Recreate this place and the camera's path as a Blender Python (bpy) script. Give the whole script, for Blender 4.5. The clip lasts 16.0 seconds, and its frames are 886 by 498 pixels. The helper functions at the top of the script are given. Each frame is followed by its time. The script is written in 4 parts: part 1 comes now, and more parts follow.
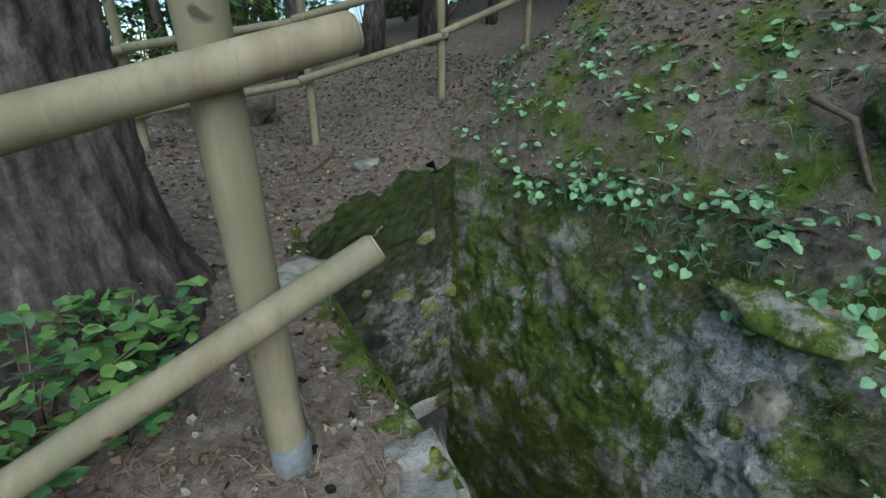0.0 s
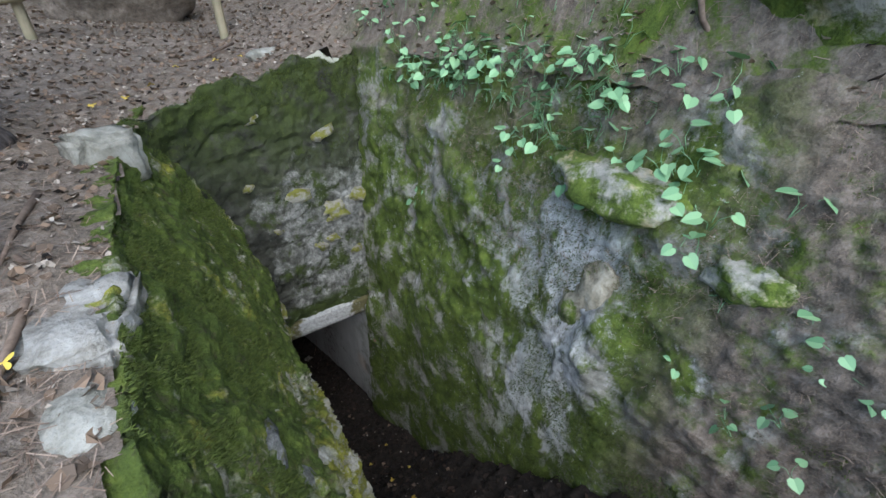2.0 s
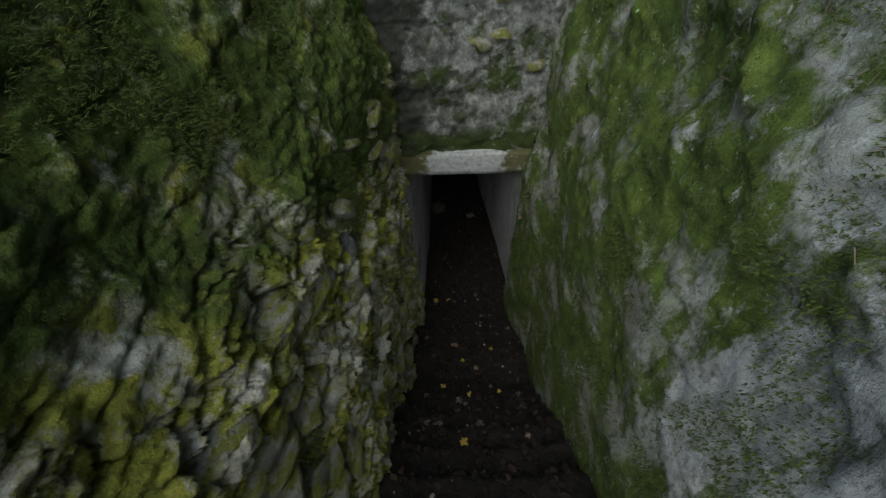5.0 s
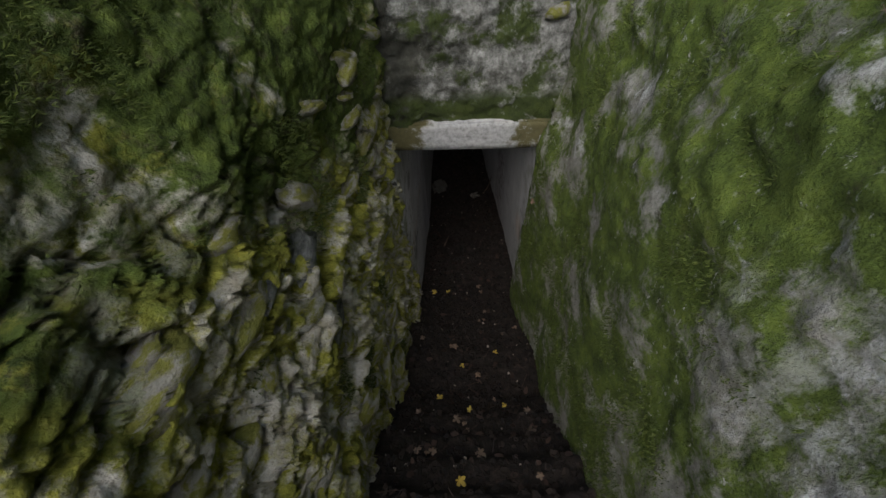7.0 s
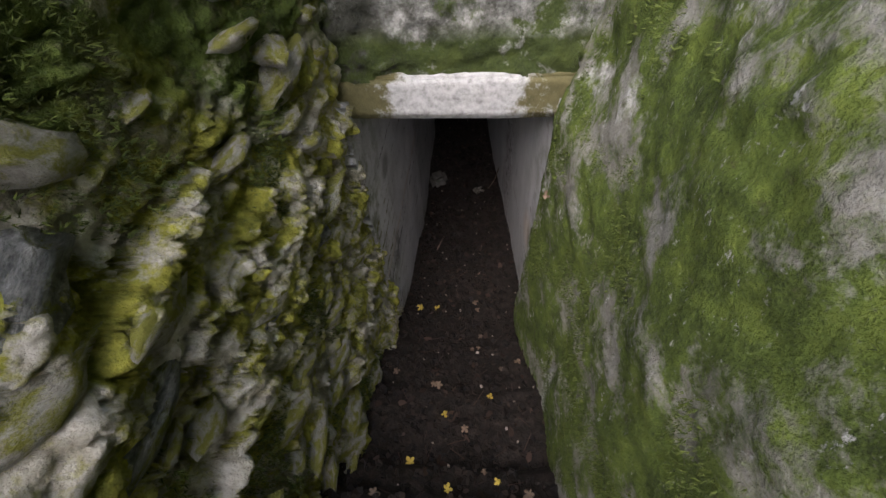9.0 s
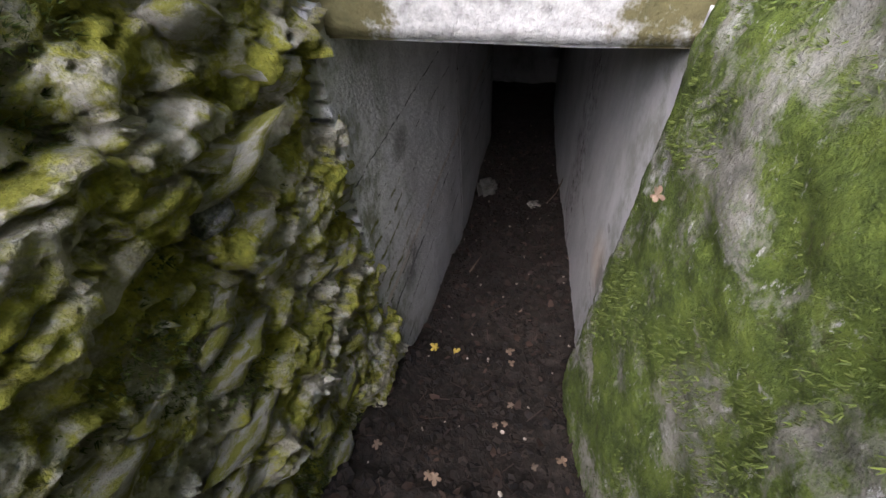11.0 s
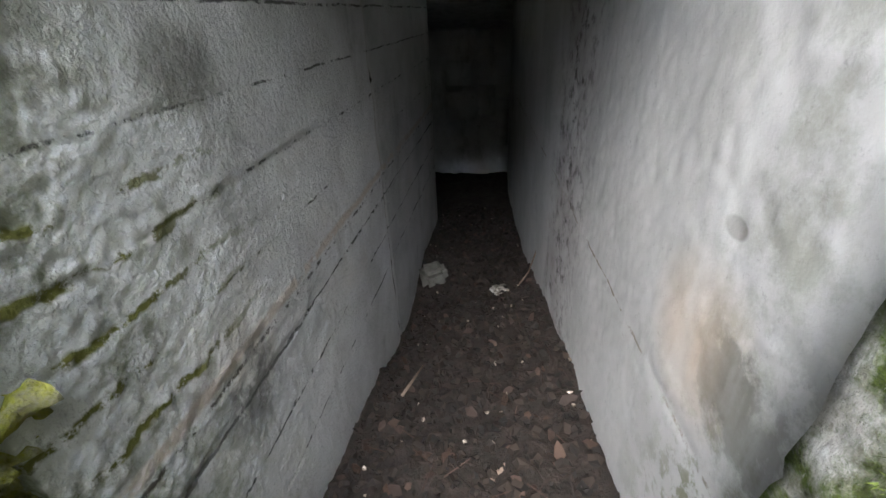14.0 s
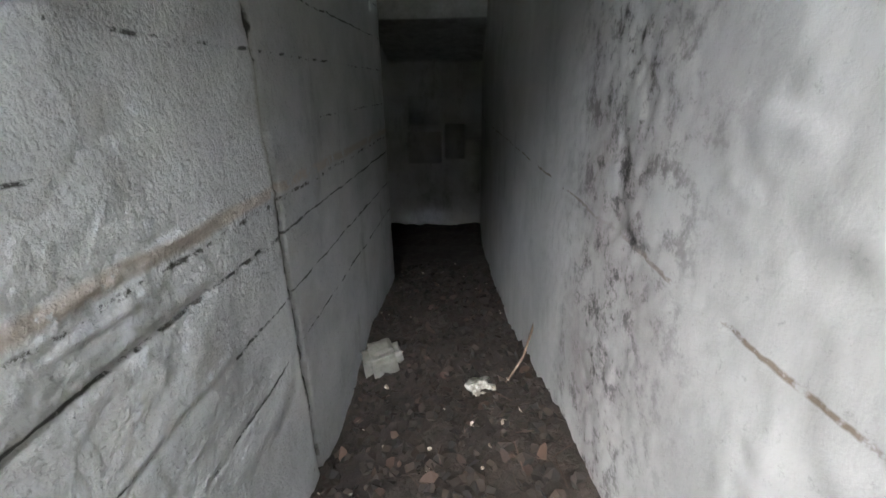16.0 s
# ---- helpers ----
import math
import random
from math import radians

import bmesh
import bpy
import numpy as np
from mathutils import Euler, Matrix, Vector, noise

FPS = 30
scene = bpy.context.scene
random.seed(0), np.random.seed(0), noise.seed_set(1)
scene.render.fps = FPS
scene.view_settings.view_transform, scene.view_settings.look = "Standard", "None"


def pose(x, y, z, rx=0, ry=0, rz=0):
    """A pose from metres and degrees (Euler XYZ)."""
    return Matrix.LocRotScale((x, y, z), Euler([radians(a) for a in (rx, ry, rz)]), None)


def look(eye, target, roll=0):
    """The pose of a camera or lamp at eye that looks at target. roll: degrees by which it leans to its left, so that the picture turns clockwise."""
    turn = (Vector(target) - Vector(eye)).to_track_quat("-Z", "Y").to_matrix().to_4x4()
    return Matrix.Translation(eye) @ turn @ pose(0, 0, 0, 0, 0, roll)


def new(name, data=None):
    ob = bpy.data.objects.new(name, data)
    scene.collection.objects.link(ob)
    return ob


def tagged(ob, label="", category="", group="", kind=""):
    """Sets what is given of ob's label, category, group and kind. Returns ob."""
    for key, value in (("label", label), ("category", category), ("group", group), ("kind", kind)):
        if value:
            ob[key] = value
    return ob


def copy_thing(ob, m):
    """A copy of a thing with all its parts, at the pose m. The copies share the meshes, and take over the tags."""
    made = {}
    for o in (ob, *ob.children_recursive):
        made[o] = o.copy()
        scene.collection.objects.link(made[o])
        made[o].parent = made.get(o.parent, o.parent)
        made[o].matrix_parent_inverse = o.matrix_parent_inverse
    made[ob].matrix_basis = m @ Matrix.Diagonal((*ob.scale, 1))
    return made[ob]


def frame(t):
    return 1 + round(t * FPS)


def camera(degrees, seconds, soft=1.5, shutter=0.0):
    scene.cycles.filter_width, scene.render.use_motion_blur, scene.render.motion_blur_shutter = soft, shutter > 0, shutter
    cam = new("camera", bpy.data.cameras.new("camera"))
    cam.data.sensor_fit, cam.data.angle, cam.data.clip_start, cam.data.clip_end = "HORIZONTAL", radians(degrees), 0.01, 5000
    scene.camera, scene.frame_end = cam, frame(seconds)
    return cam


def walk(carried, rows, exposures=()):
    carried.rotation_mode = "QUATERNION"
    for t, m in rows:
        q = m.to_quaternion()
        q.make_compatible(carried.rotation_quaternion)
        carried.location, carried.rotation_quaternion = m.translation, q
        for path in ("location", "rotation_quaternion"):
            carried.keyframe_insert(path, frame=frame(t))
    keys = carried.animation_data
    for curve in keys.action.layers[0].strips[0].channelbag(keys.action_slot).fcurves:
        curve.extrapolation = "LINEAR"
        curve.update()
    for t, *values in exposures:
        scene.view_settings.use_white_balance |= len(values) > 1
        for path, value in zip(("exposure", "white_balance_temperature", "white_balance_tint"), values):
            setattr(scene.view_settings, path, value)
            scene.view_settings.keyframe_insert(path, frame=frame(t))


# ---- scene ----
cam = camera(92.9, 16.0)
METRES, EYE, TILT, LEAN, TURN = 8.0, 1.3, -22.0, 0.0, -37.7
ROWS = [
    (0.0, 0.0, 0.0, 0.0, -0.0, 0.0, 0.0),
    (0.5, 0.0338, -0.0046, -0.0117, -3.48, -2.11, 1.21),
    (1.0, 0.0718, -0.013, -0.0193, -9.75, -3.74, 3.32),
    (1.5, 0.1064, -0.0038, -0.0376, -7.68, -6.72, 2.74),
    (2.0, 0.1431, 0.0227, -0.0488, 1.99, -8.3, -0.42),
    (2.5, 0.1617, 0.0667, -0.059, 12.29, -13.16, -3.73),
    (3.0, 0.1775, 0.1095, -0.0703, 20.44, -19.93, -6.21),
    (3.5, 0.1868, 0.1422, -0.0753, 26.66, -25.46, -8.03),
    (4.0, 0.1758, 0.1715, -0.0824, 32.0, -26.47, -9.48),
    (4.5, 0.181, 0.2116, -0.1024, 36.32, -27.47, -10.67),
    (7.0, 0.1417, 0.2952, -0.1383, 37.73, -31.43, -10.95),
    (7.5, 0.1358, 0.3156, -0.1565, 39.86, -32.81, -11.53),
    (8.0, 0.1345, 0.3449, -0.1618, 40.43, -33.55, -11.61),
    (8.5, 0.1207, 0.3681, -0.1705, 38.94, -32.52, -11.24),
    (11.0, 0.0643, 0.4834, -0.2377, 49.88, -31.71, -13.69),
    (11.5, 0.0464, 0.51, -0.2516, 45.78, -27.66, -12.8),
    (12.0, 0.0153, 0.5512, -0.2841, 43.25, -21.57, -12.33),
    (12.5, -0.0022, 0.5904, -0.3183, 43.08, -16.29, -12.19),
    (13.0, -0.0045, 0.6029, -0.3232, 42.76, -13.95, -12.15),
    (13.5, -0.0037, 0.6019, -0.3217, 43.2, -13.41, -12.54),
    (14.0, -0.0032, 0.6023, -0.322, 43.53, -13.49, -13.14),
    (14.5, -0.0026, 0.6033, -0.3228, 43.21, -13.81, -13.43),
    (15.0, -0.0112, 0.6176, -0.3136, 43.0, -11.06, -13.64),
    (15.5, -0.0409, 0.6547, -0.3295, 41.24, -6.73, -13.57),
    (16.0, -0.0726, 0.6984, -0.3395, 39.36, -4.44, -13.39),
]
EXPOSURES = [(0.0, 0.55, 5900, -2), (0.5, 1.05, 5900, 4), (1.0, 1.3, 5900, 8), (2.0, 1.4, 5900, 8), (3.5, 1.1, 5900, 3), (4.5, 0.75, 6100, 0), (7.0, 1.2, 6500, 10), (8.5, 2.2, 6600, 16), (11.0, 3.15, 6300, 18), (12.0, 4.6, 6200, 12), (12.5, 4.75, 6200, 8), (13.5, 4.4, 6200, 8), (14.5, 4.4, 6200, 8), (15.0, 4.6, 6200, 8), (16.0, 5.5, 6200, 6)]
walk(cam, [(t, pose(0, 0, EYE, TILT, LEAN, TURN) @ pose(METRES * x, METRES * y, METRES * z, 90 + pitch, roll, yaw)) for t, x, y, z, yaw, pitch, roll in ROWS], EXPOSURES)

# ---- light ----
world = bpy.data.worlds.new("forest_sky")
scene.world = world
world.use_nodes = True
wn = world.node_tree.nodes
sky = wn.new("ShaderNodeTexSky")
sky.sky_type, sky.sun_disc = "NISHITA", False
sky.sun_elevation, sky.sun_rotation = radians(47), radians(197)
world.node_tree.links.new(sky.outputs[0], wn["Background"].inputs[0])
wn["Background"].inputs[1].default_value = 0.15
sun_data = bpy.data.lights.new("sun", "SUN")
sun_data.energy, sun_data.angle, sun_data.color = 1.6, radians(70), (1.0, 0.95, 0.86)
sun = new("sun", sun_data)
sun.matrix_world = look((-2.2, -7, 8), (0, 0, 0))


# ---- materials ----
def ramp(nt, src, stops):
    n = nt.nodes.new("ShaderNodeValToRGB")
    e = n.color_ramp.elements
    while len(e) < len(stops):
        e.new(0.5)
    for el, (p, c) in zip(e, stops):
        el.position = p
        el.color = (*c, 1) if len(c) == 3 else c
    nt.links.new(src, n.inputs[0])
    return n.outputs[0]


def noise_node(nt, scale, detail=6.0, rough=0.6, stretch=None, distort=0.0):
    co = nt.nodes.new("ShaderNodeTexCoord").outputs["Object"]
    if stretch:
        mp = nt.nodes.new("ShaderNodeMapping")
        mp.inputs["Scale"].default_value = stretch
        nt.links.new(co, mp.inputs[0])
        co = mp.outputs[0]
    n = nt.nodes.new("ShaderNodeTexNoise")
    n.inputs["Scale"].default_value, n.inputs["Detail"].default_value = scale, detail
    n.inputs["Roughness"].default_value, n.inputs["Distortion"].default_value = rough, distort
    nt.links.new(co, n.inputs["Vector"])
    return n.outputs[0]


def mix(nt, fac, a, b, kind="MIX"):
    n = nt.nodes.new("ShaderNodeMix")
    n.data_type, n.blend_type = "RGBA", kind
    for s, v in ((n.inputs[0], fac), (n.inputs[6], a), (n.inputs[7], b)):
        if isinstance(v, (int, float)):
            s.default_value = v
        elif isinstance(v, tuple):
            s.default_value = (*v, 1)
        else:
            nt.links.new(v, s)
    return n.outputs[2]


def math_node(nt, op, a, b=0.0):
    n = nt.nodes.new("ShaderNodeMath")
    n.operation = op
    for s, v in zip(n.inputs, (a, b)):
        if isinstance(v, (int, float)):
            s.default_value = v
        else:
            nt.links.new(v, s)
    return n.outputs[0]


def axis(nt, i):
    co = nt.nodes.new("ShaderNodeTexCoord").outputs["Object"]
    n = nt.nodes.new("ShaderNodeSeparateXYZ")
    nt.links.new(co, n.inputs[0])
    return n.outputs[i]


def span(nt, src, a, b):
    n = nt.nodes.new("ShaderNodeMapRange")
    nt.links.new(src, n.inputs[0])
    n.inputs[1].default_value, n.inputs[2].default_value = a, b
    return n.outputs[0]


def material(name, paint, rough=0.9, bumps=((60, 0.4, 0.01),), spec=0.3):
    m = bpy.data.materials.new(name)
    m.use_nodes = True
    nt = m.node_tree
    b = nt.nodes["Principled BSDF"]
    b.inputs["Roughness"].default_value = rough
    b.inputs["Specular IOR Level"].default_value = spec
    col = paint(nt)
    if isinstance(col, tuple):
        b.inputs["Base Color"].default_value = (*col, 1)
    else:
        nt.links.new(col, b.inputs["Base Color"])
    last = None
    for scale, strength, dist in bumps:
        bp = nt.nodes.new("ShaderNodeBump")
        bp.inputs["Strength"].default_value, bp.inputs["Distance"].default_value = strength, dist
        nt.links.new(noise_node(nt, scale, 8), bp.inputs["Height"])
        if last:
            nt.links.new(last, bp.inputs["Normal"])
        last = bp.outputs[0]
    if last:
        nt.links.new(last, b.inputs["Normal"])
    return m


def rock_colour(nt):
    a = ramp(nt, noise_node(nt, 5, 9, 0.7), [(0.3, (0.08, 0.078, 0.06)), (0.5, (0.24, 0.235, 0.2)), (0.7, (0.42, 0.415, 0.375))])
    return mix(nt, ramp(nt, noise_node(nt, 28, 5, 0.7), [(0.4, (0, 0, 0)), (0.7, (0.6, 0.6, 0.6))]), a, (0.4, 0.385, 0.34))


def moss_colour(nt):
    a = ramp(nt, noise_node(nt, 9, 8, 0.7), [(0.34, (0.015, 0.024, 0.005)), (0.5, (0.068, 0.1, 0.016)), (0.66, (0.16, 0.205, 0.035))])
    return mix(nt, ramp(nt, noise_node(nt, 120, 3, 0.7), [(0.35, (0, 0, 0)), (0.7, (0.7, 0.7, 0.7))]), a, (0.12, 0.17, 0.03))


def moss_mask(nt, low, high, scale=3.2):
    big = noise_node(nt, scale, 9, 0.65, distort=0.4)
    fine = noise_node(nt, 40, 4, 0.7)
    s = math_node(nt, "ADD", big, math_node(nt, "MULTIPLY", math_node(nt, "SUBTRACT", fine, 0.5), 0.25))
    return span(nt, s, low, high)


def needles_colour(nt):
    a = ramp(nt, noise_node(nt, 14, 9, 0.75), [(0.3, (0.05, 0.04, 0.03)), (0.52, (0.17, 0.14, 0.112)), (0.72, (0.33, 0.285, 0.24))])
    return mix(nt, span(nt, noise_node(nt, 90, 3, 0.8), 0.5, 0.75), a, (0.27, 0.215, 0.17))


def right_paint(nt):
    rock = rock_colour(nt)
    z = axis(nt, 2)
    # pale lime wash runs down the wall in streaks
    lime = span(nt, math_node(nt, "ADD", noise_node(nt, 2.1, 8, 0.68, (1, 1, 0.55)), math_node(nt, "MULTIPLY", noise_node(nt, 22, 4, 0.7, (1, 1, 0.35)), 0.35)), 0.74, 0.84)
    y = axis(nt, 1)
    patch = math_node(nt, "MULTIPLY", math_node(nt, "MULTIPLY", span(nt, y, 0.0, 0.35), span(nt, y, 1.5, 0.8)), math_node(nt, "MULTIPLY", span(nt, z, -2.7, -1.7), span(nt, z, 0.1, -0.25)))
    ragged = span(nt, math_node(nt, "ADD", noise_node(nt, 6, 8, 0.72, (1, 1, 0.4)), math_node(nt, "MULTIPLY", patch, 0.3)), 0.7, 0.79)
    lime = math_node(nt, "MAXIMUM", lime, math_node(nt, "MULTIPLY", ragged, patch))
    base = mix(nt, lime, rock, ramp(nt, noise_node(nt, 13, 9, 0.75), [(0.34, (0.2, 0.2, 0.19)), (0.48, (0.5, 0.5, 0.48)), (0.68, (0.74, 0.74, 0.73))]))
    mossy = mix(nt, math_node(nt, "MULTIPLY", moss_mask(nt, 0.4, 0.5), math_node(nt, "SUBTRACT", 1.0, math_node(nt, "MULTIPLY", math_node(nt, "MULTIPLY", ragged, patch), 0.92))), base, moss_colour(nt))
    flecks = math_node(nt, "MULTIPLY", span(nt, noise_node(nt, 38, 5, 0.75, (1, 1, 0.6)), 0.6, 0.68), span(nt, noise_node(nt, 4, 4), 0.42, 0.6))
    mossy = mix(nt, flecks, mossy, (0.5, 0.5, 0.48))
    chips = math_node(nt, "MULTIPLY", span(nt, noise_node(nt, 17, 7, 0.8, (1, 1, 0.5)), 0.62, 0.67), span(nt, noise_node(nt, 2.2, 4), 0.4, 0.55))
    mossy = mix(nt, chips, mossy, (0.6, 0.6, 0.58))
    mossy = mix(nt, span(nt, noise_node(nt, 10, 7, 0.7), 0.6, 0.74), mossy, (0.07, 0.06, 0.035))
    litter = math_node(nt, "MULTIPLY", span(nt, z, -0.3, 0.5), span(nt, noise_node(nt, 2.6, 7, 0.6), 0.46, 0.58))
    outer = math_node(nt, "MULTIPLY", span(nt, y, 0.12, -0.3), span(nt, noise_node(nt, 3.4, 8, 0.7), 0.4, 0.52))
    return mix(nt, math_node(nt, "MAXIMUM", litter, outer), mossy, needles_colour(nt))


def left_paint(nt):
    base = mix(nt, 0.75, rock_colour(nt), ramp(nt, noise_node(nt, 7, 8, 0.7), [(0.33, (0.18, 0.155, 0.09)), (0.5, (0.44, 0.41, 0.33)), (0.64, (0.66, 0.63, 0.56))]))
    olive = ramp(nt, noise_node(nt, 16, 8, 0.75), [(0.35, (0.11, 0.115, 0.018)), (0.65, (0.38, 0.37, 0.06))])
    base = mix(nt, moss_mask(nt, 0.44, 0.54, 6.0), base, olive)
    drop = math_node(nt, "MULTIPLY", math_node(nt, "SUBTRACT", axis(nt, 1), 1.6), 0.4)
    high = span(nt, math_node(nt, "ADD", math_node(nt, "ADD", axis(nt, 2), drop), math_node(nt, "MULTIPLY", math_node(nt, "SUBTRACT", noise_node(nt, 2.5, 5), 0.5), 1.2)), -1.6, -1.35)
    thatch = mix(nt, span(nt, noise_node(nt, 12, 8, 0.75), 0.54, 0.68), mix(nt, 0.25, moss_colour(nt), (0.012, 0.018, 0.005)), (0.06, 0.05, 0.03))
    return mix(nt, math_node(nt, "MULTIPLY", high, moss_mask(nt, 0.33, 0.46, 3.8)), base, thatch)


def back_paint(nt):
    # dark mottled base for the whole wall; pale patches go over it
    dark_stone = ramp(nt, noise_node(nt, 6, 8, 0.7), [(0.35, (0.014, 0.015, 0.011)), (0.55, (0.05, 0.05, 0.04)), (0.75, (0.12, 0.118, 0.1))])
    x, z = axis(nt, 0), axis(nt, 2)
    wash = math_node(nt, "MULTIPLY", span(nt, x, 1.3, 2.0), span(nt, z, 0.0, -0.7))
    wash = span(nt, math_node(nt, "ADD", math_node(nt, "MULTIPLY", wash, 0.3), noise_node(nt, 3.2, 9, 0.72)), 0.66, 0.78)
    pale = ramp(nt, noise_node(nt, 17, 8, 0.75), [(0.36, (0.06, 0.06, 0.05)), (0.52, (0.19, 0.19, 0.175)), (0.7, (0.4, 0.4, 0.375))])
    base = mix(nt, wash, dark_stone, pale)
    # damp moss where the lintel meets the stone, and along the top
    seam = math_node(nt, "MULTIPLY", span(nt, z, -1.92, -2.0), moss_mask(nt, 0.36, 0.46, 5.0))
    top = math_node(nt, "MULTIPLY", span(nt, z, -0.9, 0.1), moss_mask(nt, 0.36, 0.5, 5.0))
    growth = math_node(nt, "MAXIMUM", math_node(nt, "MAXIMUM", moss_mask(nt, 0.54, 0.62, 3.0), top), seam)
    return mix(nt, growth, base, mix(nt, 0.7, moss_colour(nt), (0.018, 0.023, 0.01)))


def lintel_paint(nt):
    c = ramp(nt, noise_node(nt, 26, 8, 0.7), [(0.3, (0.2, 0.2, 0.19)), (0.5, (0.4, 0.4, 0.39)), (0.7, (0.55, 0.55, 0.54))])
    x = axis(nt, 0)
    ends = math_node(nt, "MAXIMUM", span(nt, x, 1.85, 1.6), span(nt, x, 2.2, 2.4))
    ends = span(nt, math_node(nt, "ADD", math_node(nt, "MULTIPLY", ends, 0.3), noise_node(nt, 9, 8, 0.7)), 0.62, 0.74)
    return mix(nt, ends, c, mix(nt, noise_node(nt, 30, 6, 0.7), (0.05, 0.05, 0.02), (0.17, 0.15, 0.07)))


def concrete_paint(nt):
    c = ramp(nt, noise_node(nt, 2.2, 8, 0.65), [(0.3, (0.4, 0.4, 0.405)), (0.5, (0.55, 0.55, 0.555)), (0.72, (0.68, 0.68, 0.68))])
    stain = span(nt, noise_node(nt, 4.5, 7, 0.7, (1, 1, 0.4)), 0.56, 0.72)
    c = mix(nt, math_node(nt, "MULTIPLY", stain, 0.55), c, (0.2, 0.195, 0.185))
    speck = span(nt, noise_node(nt, 55, 4, 0.75), 0.6, 0.74)
    c = mix(nt, math_node(nt, "MULTIPLY", speck, 0.6), c, (0.16, 0.155, 0.15))
    pink = span(nt, noise_node(nt, 1.6, 4, 0.5), 0.58, 0.75)
    c = mix(nt, math_node(nt, "MULTIPLY", pink, 0.3), c, (0.55, 0.47, 0.41))
    # algae creeps in from the open trench
    near = math_node(nt, "SUBTRACT", 1.0, span(nt, axis(nt, 1), 2.95, 3.7))
    damp = math_node(nt, "MULTIPLY", near, span(nt, noise_node(nt, 7, 8, 0.7), 0.47, 0.6))
    return mix(nt, damp, c, (0.11, 0.12, 0.035))


def soil_paint(nt):
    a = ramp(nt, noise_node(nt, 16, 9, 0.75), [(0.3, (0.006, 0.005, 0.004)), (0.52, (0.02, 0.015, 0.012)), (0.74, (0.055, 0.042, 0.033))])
    return a


def wood_paint(nt):
    a = ramp(nt, noise_node(nt, 7, 6, 0.6, (1, 1, 0.12)), [(0.3, (0.17, 0.14, 0.085)), (0.55, (0.29, 0.245, 0.16)), (0.75, (0.38, 0.33, 0.23))])
    b = span(nt, noise_node(nt, 60, 4, 0.7, (1, 1, 0.05)), 0.5, 0.75)
    c = mix(nt, math_node(nt, "MULTIPLY", b, 0.4), a, (0.13, 0.11, 0.065))
    c = mix(nt, math_node(nt, "MULTIPLY", span(nt, noise_node(nt, 2.5, 6, 0.6), 0.42, 0.6), 0.7), c, (0.17, 0.165, 0.1))
    return mix(nt, span(nt, noise_node(nt, 11, 2, 0.5), 0.7, 0.76), c, (0.07, 0.055, 0.035))


def bark_paint(nt):
    return ramp(nt, noise_node(nt, 9, 8, 0.7, (1, 1, 0.3)), [(0.35, (0.02, 0.016, 0.015)), (0.52, (0.085, 0.07, 0.063)), (0.7, (0.2, 0.17, 0.15))])


def leaf_material(name, a, b, rough=0.5):
    def paint(nt):
        info = nt.nodes.new("ShaderNodeObjectInfo").outputs["Random"]
        isl = nt.nodes.new("ShaderNodeNewGeometry").outputs["Random Per Island"]
        r = math_node(nt, "FRACT", math_node(nt, "ADD", info, isl))
        return mix(nt, r, a, b)
    m = material(name, paint, rough, ((90, 0.3, 0.002),), 0.4)
    p = m.node_tree.nodes["Principled BSDF"]
    p.inputs["Transmission Weight"].default_value = 0.0
    p.inputs["Subsurface Weight"].default_value = 0.0
    return m


M_RIGHT = material("mossy_limewashed_rock", right_paint, 0.95, ((14, 0.6, 0.05), (70, 0.8, 0.018), (200, 0.8, 0.006)))
M_LEFT = material("mossy_rubble", left_paint, 0.95, ((14, 0.7, 0.04), (45, 0.9, 0.02), (140, 0.8, 0.006)))
M_RUBBLE = material("lichen_stone", lambda nt: mix(nt, moss_mask(nt, 0.46, 0.56, 1.2), mix(nt, 0.5, rock_colour(nt), (0.5, 0.47, 0.4)), (0.24, 0.24, 0.05)), 0.95, ((3, 0.6, 0.2), (14, 0.6, 0.06)))
M_SET = material("grey_set_stone", lambda nt: mix(nt, moss_mask(nt, 0.56, 0.64, 1.5), ramp(nt, noise_node(nt, 2.2, 9, 0.75), [(0.36, (0.08, 0.085, 0.08)), (0.55, (0.24, 0.245, 0.235)), (0.72, (0.5, 0.5, 0.48))]), (0.14, 0.15, 0.03)), 0.95, ((2.5, 0.7, 0.2), (12, 0.6, 0.06)))
M_GREY = material("grimy_stone", lambda nt: mix(nt, 0.6, rock_colour(nt), (0.07, 0.065, 0.058)), 0.95, ((18, 0.6, 0.03), (80, 0.6, 0.01)))
M_BACK = material("weathered_masonry", back_paint, 0.95, ((16, 0.6, 0.04), (70, 0.6, 0.012)))
M_ROCK = material("bare_rock", rock_colour, 0.9, ((18, 0.6, 0.03), (80, 0.6, 0.01)))
M_SLAB = material("pale_slab", lambda nt: ramp(nt, noise_node(nt, 8, 9, 0.75), [(0.36, (0.14, 0.13, 0.11)), (0.5, (0.28, 0.27, 0.245)), (0.7, (0.42, 0.41, 0.38))]), 0.92, ((14, 0.7, 0.04), (70, 0.6, 0.01)))
M_BOULDER = material("mossy_boulder", lambda nt: mix(nt, moss_mask(nt, 0.42, 0.52, 3.0), mix(nt, span(nt, noise_node(nt, 3, 5), 0.48, 0.6), mix(nt, 0.35, rock_colour(nt), (0.5, 0.48, 0.42)), (0.42, 0.35, 0.18)), moss_colour(nt)), 0.95, ((10, 0.6, 0.06), (60, 0.7, 0.015)))
